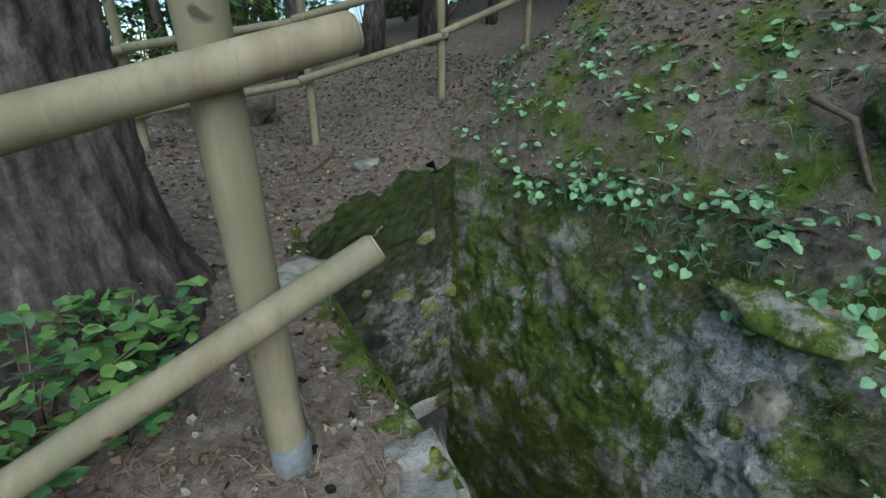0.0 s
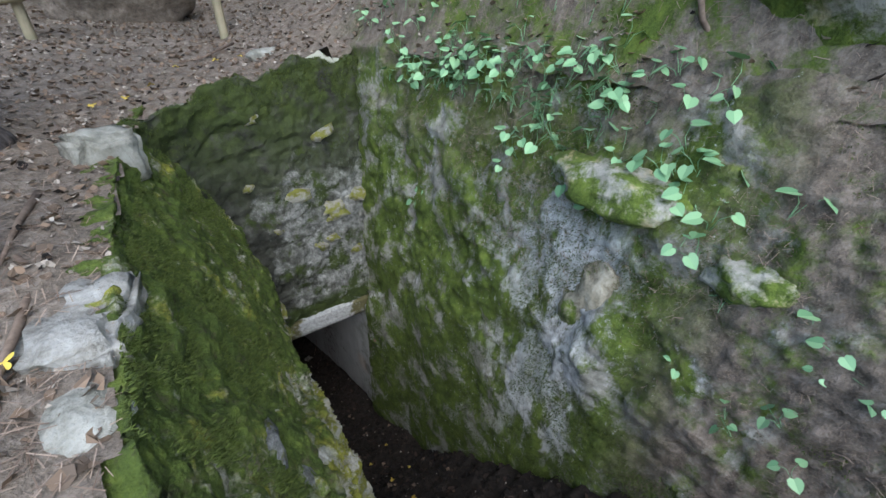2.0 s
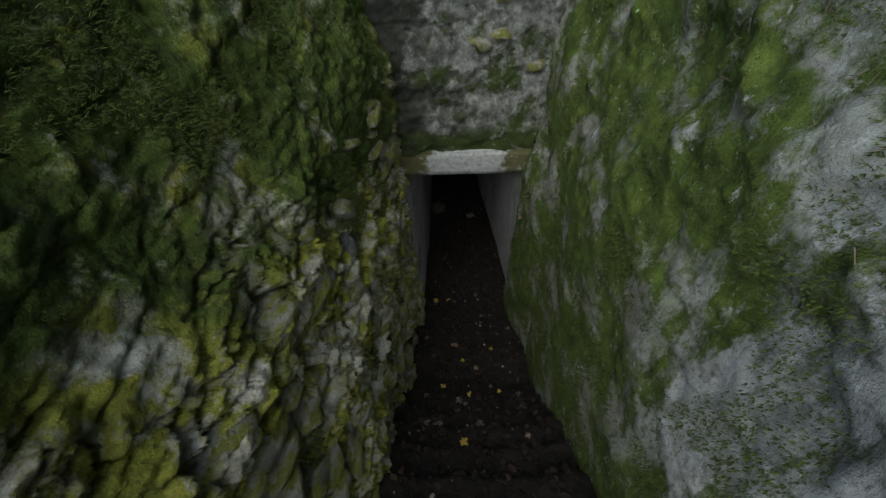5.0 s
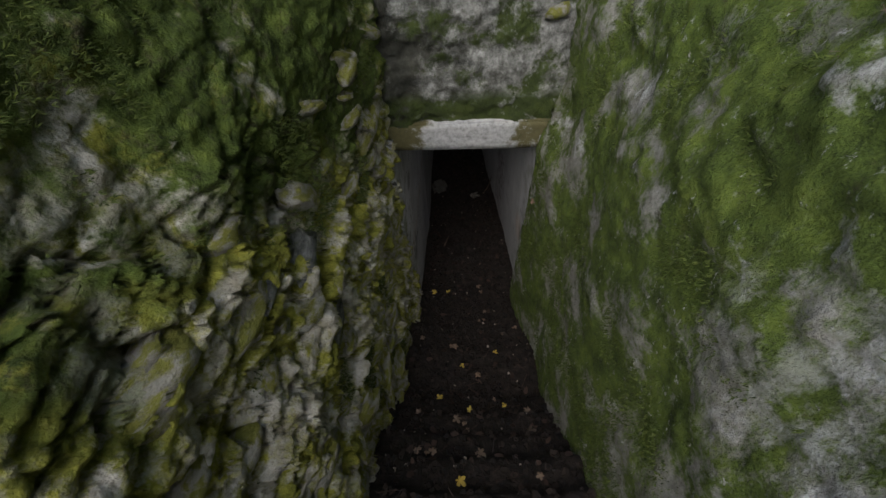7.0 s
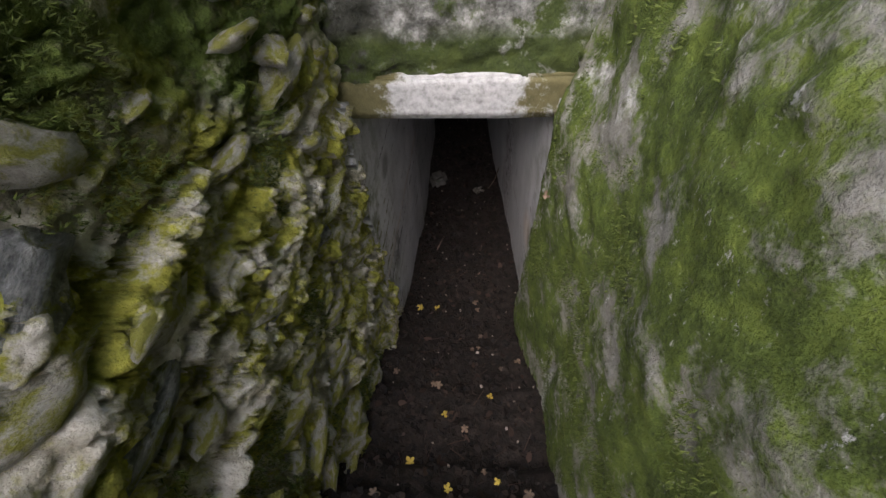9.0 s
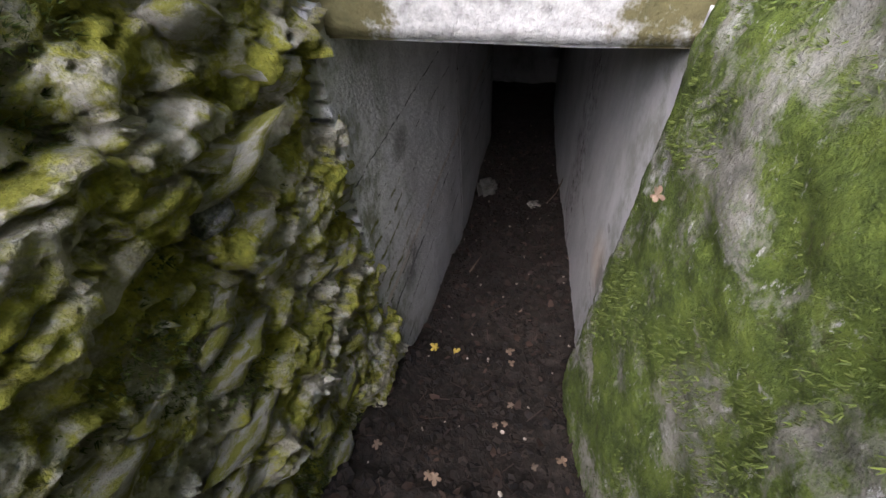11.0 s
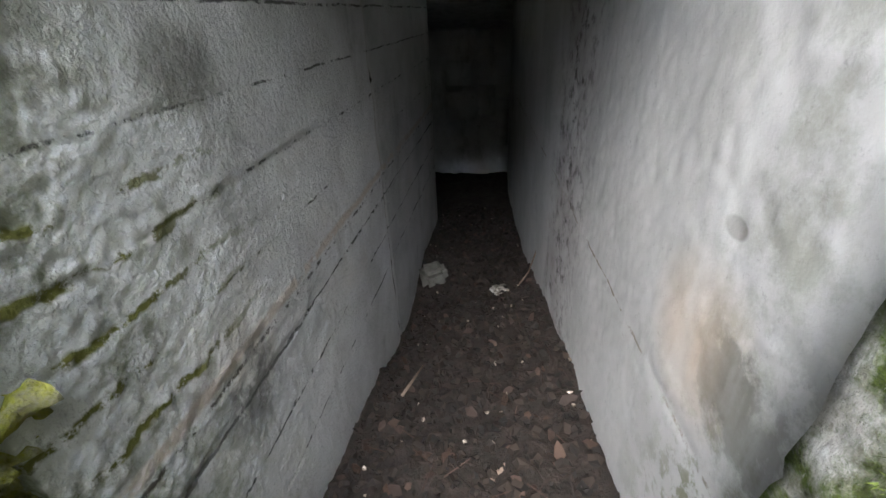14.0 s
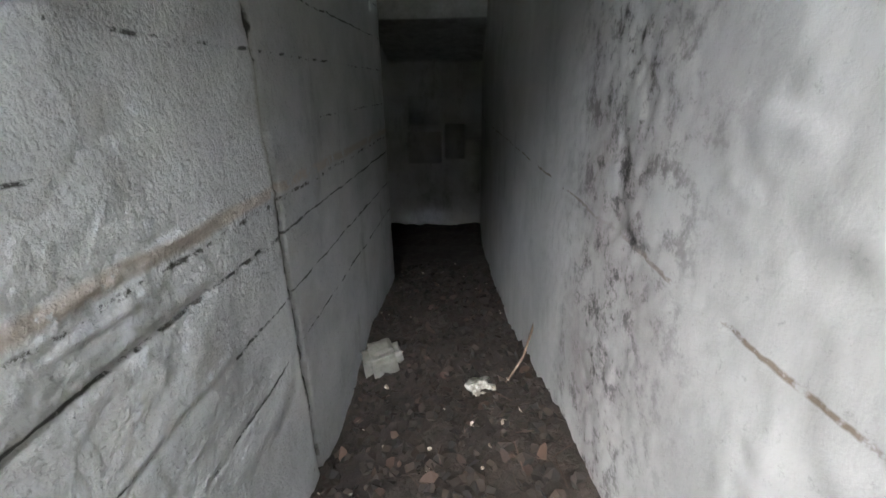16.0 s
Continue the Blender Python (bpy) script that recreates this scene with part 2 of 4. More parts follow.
def line_mask(nt, i, centre, width, low, scale=6.0, wob=0.03):
    """A broken, wavering line across one axis."""
    v = math_node(nt, "ADD", axis(nt, i), math_node(nt, "MULTIPLY", math_node(nt, "SUBTRACT", noise_node(nt, 5, 4, 0.7), 0.5), wob))
    d = math_node(nt, "ABSOLUTE", math_node(nt, "SUBTRACT", v, centre))
    return math_node(nt, "MULTIPLY", span(nt, d, width, width * 0.4), span(nt, noise_node(nt, scale, 6, 0.75), low, low + 0.06))


def spot_mask(nt, y, z, r, soft, long=1.0):
    dy, dz = math_node(nt, "MULTIPLY", math_node(nt, "SUBTRACT", axis(nt, 1), y), long), math_node(nt, "SUBTRACT", axis(nt, 2), z)
    d = math_node(nt, "SQRT", math_node(nt, "ADD", math_node(nt, "MULTIPLY", dy, dy), math_node(nt, "MULTIPLY", dz, dz)))
    return span(nt, d, r + soft, r)


def boarded_paint(nt):
    c = concrete_paint(nt)
    for z, w, low in ((-2.85, 0.006, 0.46), (-3.03, 0.005, 0.48), (-3.215, 0.006, 0.5), (-3.42, 0.005, 0.53), (-3.74, 0.007, 0.42), (-3.95, 0.006, 0.46), (-4.15, 0.006, 0.47)):
        c = mix(nt, math_node(nt, "MULTIPLY", line_mask(nt, 2, z, w, low, 9), 0.9), c, (0.045, 0.042, 0.04))
    c = mix(nt, line_mask(nt, 2, -3.6, 0.024, 0.4, 7), c, (0.5, 0.44, 0.39))
    c = mix(nt, math_node(nt, "MULTIPLY", line_mask(nt, 2, -3.635, 0.009, 0.5, 14), 0.9), c, (0.06, 0.05, 0.045))
    # moss threads creep along old board marks near the mouth
    near = span(nt, axis(nt, 1), 3.75, 3.35)
    for z in (-3.13, -3.22, -3.33, -3.42, -3.52):
        c = mix(nt, math_node(nt, "MULTIPLY", near, line_mask(nt, 2, z, 0.013, 0.47, 9, 0.1)), c, (0.13, 0.13, 0.03))
    c = mix(nt, math_node(nt, "MULTIPLY", spot_mask(nt, 3.6, -2.97, 0.05, 0.05, 0.7), 0.6), c, (0.14, 0.135, 0.12))
    c = mix(nt, math_node(nt, "MULTIPLY", spot_mask(nt, 3.5, -3.72, 0.08, 0.1), math_node(nt, "MULTIPLY", span(nt, noise_node(nt, 9, 6), 0.4, 0.5), 0.75)), c, (0.12, 0.12, 0.12))
    # darker colour past the joint stands in for the weaker light there
    c = mix(nt, math_node(nt, "MULTIPLY", span(nt, axis(nt, 1), 4.87, 4.9), 0.25), c, (0.12, 0.12, 0.11))
    c = mix(nt, line_mask(nt, 1, 4.86, 0.03, 0.3, 5, 0.05), c, (0.4, 0.39, 0.36))
    c = mix(nt, line_mask(nt, 1, 4.87, 0.009, 0.36, 6, 0.05), c, (0.04, 0.038, 0.035))
    return mix(nt, math_node(nt, "MULTIPLY", line_mask(nt, 1, 4.86, 0.024, 0.25, 5, 0.06), span(nt, axis(nt, 2), -3.5, -3.75)), c, (0.02, 0.018, 0.015))


def scarred_paint(nt):
    c = mix(nt, 0.4, concrete_paint(nt), (0.3, 0.305, 0.3))
    c = mix(nt, math_node(nt, "MULTIPLY", line_mask(nt, 2, -3.62, 0.006, 0.46, 6), 0.85), c, (0.16, 0.12, 0.08))
    c = mix(nt, math_node(nt, "MULTIPLY", spot_mask(nt, 3.42, -3.43, 0.03, 0.16), 0.5), c, (0.62, 0.45, 0.3))
    c = mix(nt, math_node(nt, "MULTIPLY", spot_mask(nt, 3.41, -3.195, 0.015, 0.005, 0.6), 0.8), c, (0.2, 0.195, 0.18))
    c = mix(nt, math_node(nt, "MULTIPLY", spot_mask(nt, 3.22, -3.42, 0.1, 0.12), math_node(nt, "MULTIPLY", span(nt, noise_node(nt, 8, 7, 0.7), 0.45, 0.55), 0.7)), c, (0.13, 0.13, 0.12))
    c = mix(nt, math_node(nt, "MULTIPLY", math_node(nt, "MULTIPLY", span(nt, axis(nt, 1), 3.5, 3.2), span(nt, axis(nt, 2), -3.45, -3.75)), span(nt, noise_node(nt, 14, 7, 0.7), 0.5, 0.56)), c, (0.12, 0.13, 0.03))
    y = axis(nt, 1)
    band = math_node(nt, "MULTIPLY", span(nt, y, 4.15, 4.5), span(nt, y, 5.0, 4.65))
    c = mix(nt, math_node(nt, "MULTIPLY", band, span(nt, noise_node(nt, 3, 7, 0.7), 0.38, 0.6)), c, (0.33, 0.3, 0.3))
    c = mix(nt, math_node(nt, "MULTIPLY", band, span(nt, noise_node(nt, 12, 9, 0.8), 0.51, 0.6)), c, (0.09, 0.085, 0.085))
    return mix(nt, math_node(nt, "MULTIPLY", span(nt, noise_node(nt, 5, 5, 0.6, (1, 1, 0.15)), 0.55, 0.7), 0.35), c, (0.6, 0.61, 0.6))


M_CONC = material("damp_concrete", concrete_paint, 0.8, ((9, 0.3, 0.02), (45, 0.7, 0.008), (160, 0.7, 0.003)))
M_BOARD = material("board_marked_concrete", boarded_paint, 0.85, ((9, 0.2, 0.012), (48, 0.9, 0.012), (130, 0.9, 0.005)))
M_SCAR = material("scarred_concrete", scarred_paint, 0.85, ((9, 0.1, 0.01), (60, 0.25, 0.003), (160, 0.3, 0.0015)))
M_LINTEL = material("pale_concrete", lintel_paint, 0.88, ((20, 0.5, 0.015), (80, 0.6, 0.006)))
M_BEAM = material("pale_beam_concrete", lambda nt: ramp(nt, noise_node(nt, 9, 8, 0.7), [(0.3, (0.45, 0.45, 0.45)), (0.7, (0.75, 0.75, 0.75))]), 0.85, ((60, 0.5, 0.006),))


def ground_paint(nt):
    slope = math_node(nt, "MULTIPLY", span(nt, axis(nt, 0), 2.7, 3.0), span(nt, axis(nt, 1), 4.2, 3.0))
    green = math_node(nt, "MULTIPLY", slope, moss_mask(nt, 0.46, 0.58, 2.2))
    return mix(nt, green, needles_colour(nt), moss_colour(nt))


M_GROUND = material("needle_litter", ground_paint, 0.95, ((14, 0.5, 0.04), (90, 0.8, 0.015)))
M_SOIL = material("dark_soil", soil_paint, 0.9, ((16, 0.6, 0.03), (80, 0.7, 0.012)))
M_WOOD = material("peeled_pole_wood", wood_paint, 0.65, ((40, 0.25, 0.004),))
M_SAWN = material("sawn_end_grain", lambda nt: ramp(nt, noise_node(nt, 40, 6), [(0.3, (0.3, 0.26, 0.16)), (0.7, (0.48, 0.43, 0.3))]), 0.8, ((90, 0.4, 0.003),))
M_BARK = material("conifer_bark", bark_paint, 0.95, ((20, 0.7, 0.03),))
M_STEEL = material("galvanised_sleeve", lambda nt: ramp(nt, noise_node(nt, 30, 4), [(0.3, (0.11, 0.12, 0.125)), (0.7, (0.18, 0.19, 0.195))]), 0.5, ((60, 0.1, 0.002),), 0.5)
M_MOSS = leaf_material("moss_tuft", (0.03, 0.045, 0.008), (0.115, 0.15, 0.028), 0.9)
M_LEAF = leaf_material("fresh_leaf", (0.13, 0.27, 0.13), (0.27, 0.45, 0.23))
M_SHRUB = leaf_material("glossy_leaf", (0.05, 0.13, 0.05), (0.16, 0.28, 0.07), 0.35)
M_CROWN = leaf_material("forest_leaf", (0.04, 0.1, 0.02), (0.16, 0.28, 0.06))
M_DRY = leaf_material("dry_leaf", (0.08, 0.06, 0.045), (0.22, 0.15, 0.1), 0.8)
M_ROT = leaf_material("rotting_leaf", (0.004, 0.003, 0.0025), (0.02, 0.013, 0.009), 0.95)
M_BROWN = leaf_material("damp_brown_leaf", (0.008, 0.005, 0.004), (0.05, 0.028, 0.018), 0.8)
M_PALE = leaf_material("bleached_litter", (0.16, 0.13, 0.1), (0.42, 0.37, 0.31), 0.85)
M_YELLOW = leaf_material("yellow_leaf", (0.4, 0.27, 0.04), (0.6, 0.46, 0.08), 0.7)
M_NEEDLE = leaf_material("dry_needle", (0.1, 0.065, 0.045), (0.34, 0.26, 0.2), 0.85)
M_TAN = material("tan_rock", lambda nt: mix(nt, moss_mask(nt, 0.52, 0.62, 4.0), ramp(nt, noise_node(nt, 9, 9, 0.75), [(0.36, (0.1, 0.09, 0.06)), (0.5, (0.3, 0.27, 0.2)), (0.7, (0.46, 0.43, 0.35))]), moss_colour(nt)), 0.95, ((16, 0.6, 0.04), (70, 0.6, 0.012)))
M_TWIG = material("twig", lambda nt: ramp(nt, noise_node(nt, 20, 4), [(0.3, (0.1, 0.07, 0.05)), (0.7, (0.24, 0.18, 0.14))]), 0.9, ())
M_TRASH = material("crumpled_paper", lambda nt: ramp(nt, noise_node(nt, 40, 5), [(0.4, (0.09, 0.08, 0.06)), (0.62, (0.42, 0.4, 0.36))]), 0.7, ())


# ---- building helpers ----
def smooth(a, b, x):
    s = min(1.0, max(0.0, (x - a) / (b - a)))
    return s * s * (3 - 2 * s)


def fbm(p, scale, octaves=4):
    return noise.fractal(Vector(p) * scale, 0.9, 2.1, octaves)


def mesh_object(name, verts, faces, mat, parent=None, smooth_shade=True):
    me = bpy.data.meshes.new(name)
    me.from_pydata(verts, [], faces)
    me.materials.append(mat)
    if smooth_shade:
        me.polygons.foreach_set("use_smooth", [True] * len(me.polygons))
    me.update()
    ob = new(name, me)
    ob.parent = parent
    return ob


def part(name, bm, mat, parent=None, label=""):
    me = bpy.data.meshes.new(name)
    for f in bm.faces:
        f.smooth = True
    bm.to_mesh(me)
    bm.free()
    me.materials.append(mat)
    ob = new(name, me)
    ob.parent = parent
    if label:
        tagged(ob, label)
    return ob


def sheet(name, place, us, vs, mat, relief=None, parent=None, thick=0.0, flip=False):
    """A surface place(u, v), pushed along its normal by relief(point)."""
    nu, nv = len(us), len(vs)
    P = np.array([[place(u, v) for v in vs] for u in us], float)
    if relief:
        du, dv = np.gradient(P, axis=0), np.gradient(P, axis=1)
        N = np.cross(du, dv)
        N /= np.maximum(np.linalg.norm(N, axis=2, keepdims=True), 1e-9)
        if flip:
            N = -N
        D = np.array([[relief(P[i, j]) for j in range(nv)] for i in range(nu)])
        P = P + N * D[..., None]
    idx = np.arange(nu * nv).reshape(nu, nv)
    q = np.stack([idx[:-1, :-1], idx[1:, :-1], idx[1:, 1:], idx[:-1, 1:]], -1).reshape(-1, 4)
    if flip:
        q = q[:, ::-1]
    ob = mesh_object(name, P.reshape(-1, 3).tolist(), q.tolist(), mat, parent)
    if thick:
        so = ob.modifiers.new("thickness", "SOLIDIFY")
        so.thickness, so.offset = thick, -1
    return ob


def block_bm(x0, x1, y0, y1, z0, z1, cuts=0, bevel=0.012, rough=0.0):
    bm = bmesh.new()
    bmesh.ops.create_cube(bm, size=1)
    for v in bm.verts:
        v.co = Vector((x0 + (v.co.x + 0.5) * (x1 - x0), y0 + (v.co.y + 0.5) * (y1 - y0), z0 + (v.co.z + 0.5) * (z1 - z0)))
    if bevel:
        bmesh.ops.bevel(bm, geom=list(bm.edges), offset=bevel, segments=2, affect="EDGES")
    if cuts:
        bmesh.ops.subdivide_edges(bm, edges=list(bm.edges), cuts=cuts, use_grid_fill=True)
        for v in bm.verts:
            v.co += Vector((fbm(v.co, 6), fbm(v.co + Vector((9, 3, 1)), 6), fbm(v.co + Vector((2, 7, 5)), 6))) * rough
    return bm


def tube_bm(points, radii, sides=10, wobble=0.0, bm=None):
    bm = bm or bmesh.new()
    rings = []
    pts = [Vector(p) for p in points]
    for i, p in enumerate(pts):
        d = (pts[min(i + 1, len(pts) - 1)] - pts[max(i - 1, 0)]).normalized()
        a = d.cross(Vector((0.31, 0.2, 0.93)) if abs(d.z) < 0.9 else Vector((1, 0.1, 0))).normalized()
        b = d.cross(a)
        ring = []
        for k in range(sides):
            w = 2 * math.pi * k / sides
            r = radii[i] * (1 + wobble * fbm(p * 1.0 + a * math.cos(w) + b * math.sin(w), 3, 3))
            ring.append(bm.verts.new(p + (a * math.cos(w) + b * math.sin(w)) * r))
        rings.append(ring)
    for r0, r1 in zip(rings, rings[1:]):
        for k in range(sides):
            bm.faces.new((r0[k], r0[(k + 1) % sides], r1[(k + 1) % sides], r1[k]))
    bm.faces.new(rings[0][::-1])
    bm.faces.new(rings[-1])
    return bm


def pole_bm(a, b, r, sides=20, seed=0.0):
    """A peeled pole with softly rounded, sawn ends."""
    a, b = Vector(a), Vector(b)
    d = (b - a).normalized()
    n = 14
    pts = [a + d * 0.001, a + d * 0.012] + [a.lerp(b, i / n) for i in range(1, n)] + [b - d * 0.012, b - d * 0.001]
    rr = [r * 0.86, r] + [r * (1 + 0.03 * math.sin(i * 1.7 + seed)) for i in range(1, n)] + [r, r * 0.86]
    return tube_bm(pts, rr, sides, 0.03)


def lump_bm(r, seed, flat=(1, 1, 1), sub=3, amp=0.3, freq=1.3):
    bm = bmesh.new()
    bmesh.ops.create_icosphere(bm, subdivisions=sub, radius=1)
    off = Vector((seed * 3.7, seed * 1.3, seed * 5.1))
    for v in bm.verts:
        n = v.co.normalized()
        cell = noise.voronoi(n * freq * 1.3 + off)[0][0]
        v.co = n * r * (1 + amp * fbm(n + off, freq, 4) + amp * 0.6 * (cell - 0.4))
        v.co = Vector((v.co.x * flat[0], v.co.y * flat[1], v.co.z * flat[2]))
    return bm


def scatter(name, spots, mat, shape, parent=None):
    """Many small flat pieces joined in one mesh: spots are (place, normal, size, turn)."""
    verts, faces = [], []
    for p, n, s, w in spots:
        n = Vector(n).normalized()
        a = n.orthogonal().normalized()
        a.rotate(Matrix.Rotation(w, 3, n))
        b = n.cross(a)
        k = len(verts)
        for poly in shape:
            base = len(verts)
            for x, y, z in poly:
                verts.append(Vector(p) + (a * x + b * y + n * z) * s)
            faces.append(list(range(base, base + len(poly))))
    return mesh_object(name, verts, faces, mat, parent, False)


# ---- the lie of the land ----
def knots(xs, ys):
    return lambda v: float(np.interp(v, xs, ys))


FLOOR = knots([-2.4, -1.0, -0.3, 0.54, 1.31, 1.95, 2.75, 3.35, 4.64, 5.2, 7.5, 7.7, 9.4], [0.0, -0.9, -1.6, -2.37, -3.06, -3.72, -3.98, -4.2, -4.45, -4.6, -4.83, -4.88, -4.9])
LEFT_TOP = knots([0.0, 0.35, 0.9, 1.67, 2.15, 2.6, 3.2], [0.35, 0.5, 0.56, 0.66, 0.8, 0.95, 1.0])
LEFT_SLOPE = knots([-5.0, -2.5, -1.9, -1.35, -0.85, -0.4, -0.1, 0.1], [1.5, 1.47, 1.39, 1.3, 1.1, 0.9, 0.74, 0.66])
RIGHT_SLOPE = knots([-5.0, -3.3, -2.2, -1.3, -0.5, 0.0, 0.5, 0.62], [2.5, 2.54, 2.59, 2.61, 2.73, 2.82, 2.95, 3.02])
HILL = knots([2.85, 3.0, 3.15, 3.6, 4.6, 7, 14, 40, 300], [0.35, 0.6, 1.0, 1.55, 2.35, 4.0, 8, 17, 40])
SIDE = knots([2.0, 4.0, 8.0, 20, 300], [0, 0.8, 2.0, 5.0, 25.0])


def base_z(x, y):
    return 0.12 * (min(max(y, -4), 9) - 1) + 0.02 * math.sin(x * 2.1 + y)


def back_y(x, z):
    w = (min(max(z, -2.35), 0.6) + 2.35) / 2.4
    return 3.16 + 0.12 * w + w * (0.25 * (x - 2.0) if x > 1.3 else -0.175 + 0.72 * (x - 1.3))


def back_top(x):
    return float(np.interp(x, [0.4, 0.63, 1.2, 2.15, 2.9, 3.4], [0.06, 0.1, 0.26, 0.42, 0.4, 0.5])) + 0.03 * math.sin(9 * x) + 0.02 * math.sin(23 * x + 1)


def land_z(x, y):
    b = base_z(x, y)
    far = b + SIDE(x) if x > 2 else b
    if y < 4.6 and x > 2.6:
        far += (HILL(x) - far) * (1 - smooth(3.0, 4.6, y))
    if x <= 2.75 and y < 0.3:
        dip = max(FLOOR(y), min(0.0, -0.95 * (x - 0.2) - 0.5 * smooth(1.0, 1.6, x)))
        far += (dip - far) * (1 - smooth(-0.15, 0.3, y)) * smooth(0.0, 0.4, x)
    return far


def left_x(y, z):
    w = float(np.interp(z, [-2.5, -1.2, 0.0], [0, 0.75, 1]))
    return LEFT_SLOPE(z) + w * float(np.interp(y, [-0.2, 1.0, 2.2, 3.1], [-0.06, 0, 0.12, 0.33]))


def right_x(y, z):
    low = RIGHT_SLOPE(z) - 0.1 * smooth(2.3, 3.0, y) * (1 - smooth(-2.3, -1.9, z))
    if y > 3.15 and z < -2.1:
        low += 0.3
    return low + 0.06 * smooth(1.2, 2.4, y) * smooth(-1.9, -1.0, z) * (1 - smooth(-0.6, 0.2, z))


def in_trench(x, y):
    if x > 2.66 and x < 2.95 and y < back_y(x, 0.3) + 0.06:
        return True
    return y > -0.12 and x > left_x(y, 0.02) - 0.03 and x < 2.95 and y < back_y(x, 0.3) + 0.06


def steps(a, b, near, growth=1.25):
    out, s = list(np.arange(a, b + 1e-6, near)), near
    lo, hi = a, b
    while hi < 300:
        s *= growth
        hi, lo = hi + s, lo - s
        out += [hi]
        out.insert(0, lo)
    return out


gx, gy = steps(-2.5, 5.0, 0.045), steps(-2.0, 8.0, 0.05)
ground_verts = []
for x in gx:
    for y in gy:
        fade = 0.035 if abs(x) < 12 and abs(y) < 16 else 0.4
        ground_verts.append((x, y, land_z(x, y) + fade * fbm((x, y, 0), 2.2 if fade < 0.1 else 0.15) + 0.022 * fbm((x, y, 4), 9, 4)))
ground_faces = []
for i in range(len(gx) - 1):
    for j in range(len(gy) - 1):
        if not in_trench((gx[i] + gx[i + 1]) / 2, (gy[j] + gy[j + 1]) / 2):
            k = i * len(gy) + j
            ground_faces.append((k, k + len(gy), k + len(gy) + 1, k + 1))
ground = tagged(mesh_object("ground", ground_verts, ground_faces, M_GROUND), "brown forest floor of dry needles and leaf litter", "ground", kind="structure")


# ---- trench walls ----
def stones_relief(p, size, depth, tilt=0.0, gap=0.1):
    """Angular stones of uneven height with narrow dark gaps."""
    q = Vector((0.3 * p[0], (p[1] + tilt * p[2]) * 0.42, (p[2] - tilt * p[1]) * 1.6)) / size
    q += Vector((fbm(p, 4, 3), fbm((p[0] + 3, p[1], p[2]), 4, 3), fbm((p[0], p[1], p[2] + 7), 4, 3))) * 0.28
    d, c = noise.voronoi(q)
    height = noise.cell(c[0] * 3.1) * 0.5 + 0.3 * noise.noise(Vector(p) * 9 + c[0] * 5)
    return depth * (smooth(0.0, gap, d[1] - d[0]) - 0.9 + 1.2 * height)


def left_relief(p):
    k = max(0.25, 1 - smooth(-1.6, -1.2, p[2] + 0.4 * (p[1] - 1.6) + 0.4 * fbm(p, 1.8, 3)))
    return k * (stones_relief(p, 0.19, 0.06, 0.1, 0.09) + 0.7 * stones_relief(p, 0.085, 0.04, 0.15, 0.12) + 0.016 * fbm(p, 30, 4)) + 0.06 * fbm(p, 2.2) + 0.022 * fbm(p, 12)


def right_relief(p):
    ledge = 0.14 * math.exp(-((p[1] - 0.3) / 0.17) ** 2 - ((p[2] + 0.85) / 0.26) ** 2) + 0.05 * math.exp(-((p[1] - 0.7) / 0.3) ** 2 - ((p[2] + 0.25) / 0.12) ** 2)
    low = smooth(-3.0, -2.0, p[2])
    calm = 0.35 + 0.65 * smooth(-1.9, -0.9, p[2])
    return (0.02 + 0.05 * low * calm) * fbm(p, 1.9) + 0.03 * calm * fbm(p, 6) + 0.017 * calm * fbm(p, 18, 4) + 0.006 * fbm(p, 45, 3) + ledge


def back_relief(p):
    return 0.55 * stones_relief(p, 0.3, 0.035, 0.1, 0.08) * smooth(-0.25, 0.2, fbm(p, 1.7, 2)) + 0.035 * fbm(p, 3) + 0.02 * fbm(p, 13)


def left_place(y, v):
    top = land_z(left_x(y, 0.0) - 0.04, y) + 0.02 if y < 0.3 else base_z(left_x(y, 0.0), y) + 0.02
    low = max(FLOOR(y), -4.4) - 0.12
    if v < 0:
        return (left_x(y, top) + v, y, top + 0.25 * v)
    z = top + (low - top) * v
    return (left_x(y, z), y, z)


wall_left = tagged(sheet("wall_left", left_place, np.arange(-0.2, 3.13, 0.014), np.concatenate([[-0.3, -0.15, -0.08, -0.04, -0.02], np.linspace(0, 1, 330)]), M_LEFT, left_relief, flip=True),
                   "moss-grown rubble stone side of the sunken entrance", "wall", kind="structure")


def right_place(y, v):
    low = FLOOR(y) - 0.12
    z = low + (0.62 - low) * v
    return (right_x(y, z), y, z)


wall_right = tagged(sheet("wall_right", right_place, np.concatenate([np.arange(-4, -1, 0.06), np.arange(-1, 3.13, 0.02), [3.2, 3.4, 3.75]]), np.linspace(0, 1, 200), M_RIGHT, right_relief, flip=True),
                    "green moss over lime-streaked rock wall of the trench", "wall", kind="structure")


def back_place(x, v):
    z = -2.16 + (back_top(x) + 2.16) * min(v, 1)
    return (x, back_y(x, z) + max(0, v - 1), z - 0.3 * max(0, v - 1.04))


wall_back = tagged(sheet("wall_back", back_place, np.arange(0.42, 3.3, 0.02), np.concatenate([np.linspace(0, 1, 140), [1.02, 1.04, 1.08, 1.15, 1.3]]), M_BACK, back_relief),
                   "grey weathered masonry wall above the tunnel mouth", "wall", kind="structure")

# ---- tunnel ----
RIGHT_IN = knots([2.85, 3.2, 7.6, 9.4], [2.51, 2.49, 2.22, 2.2])


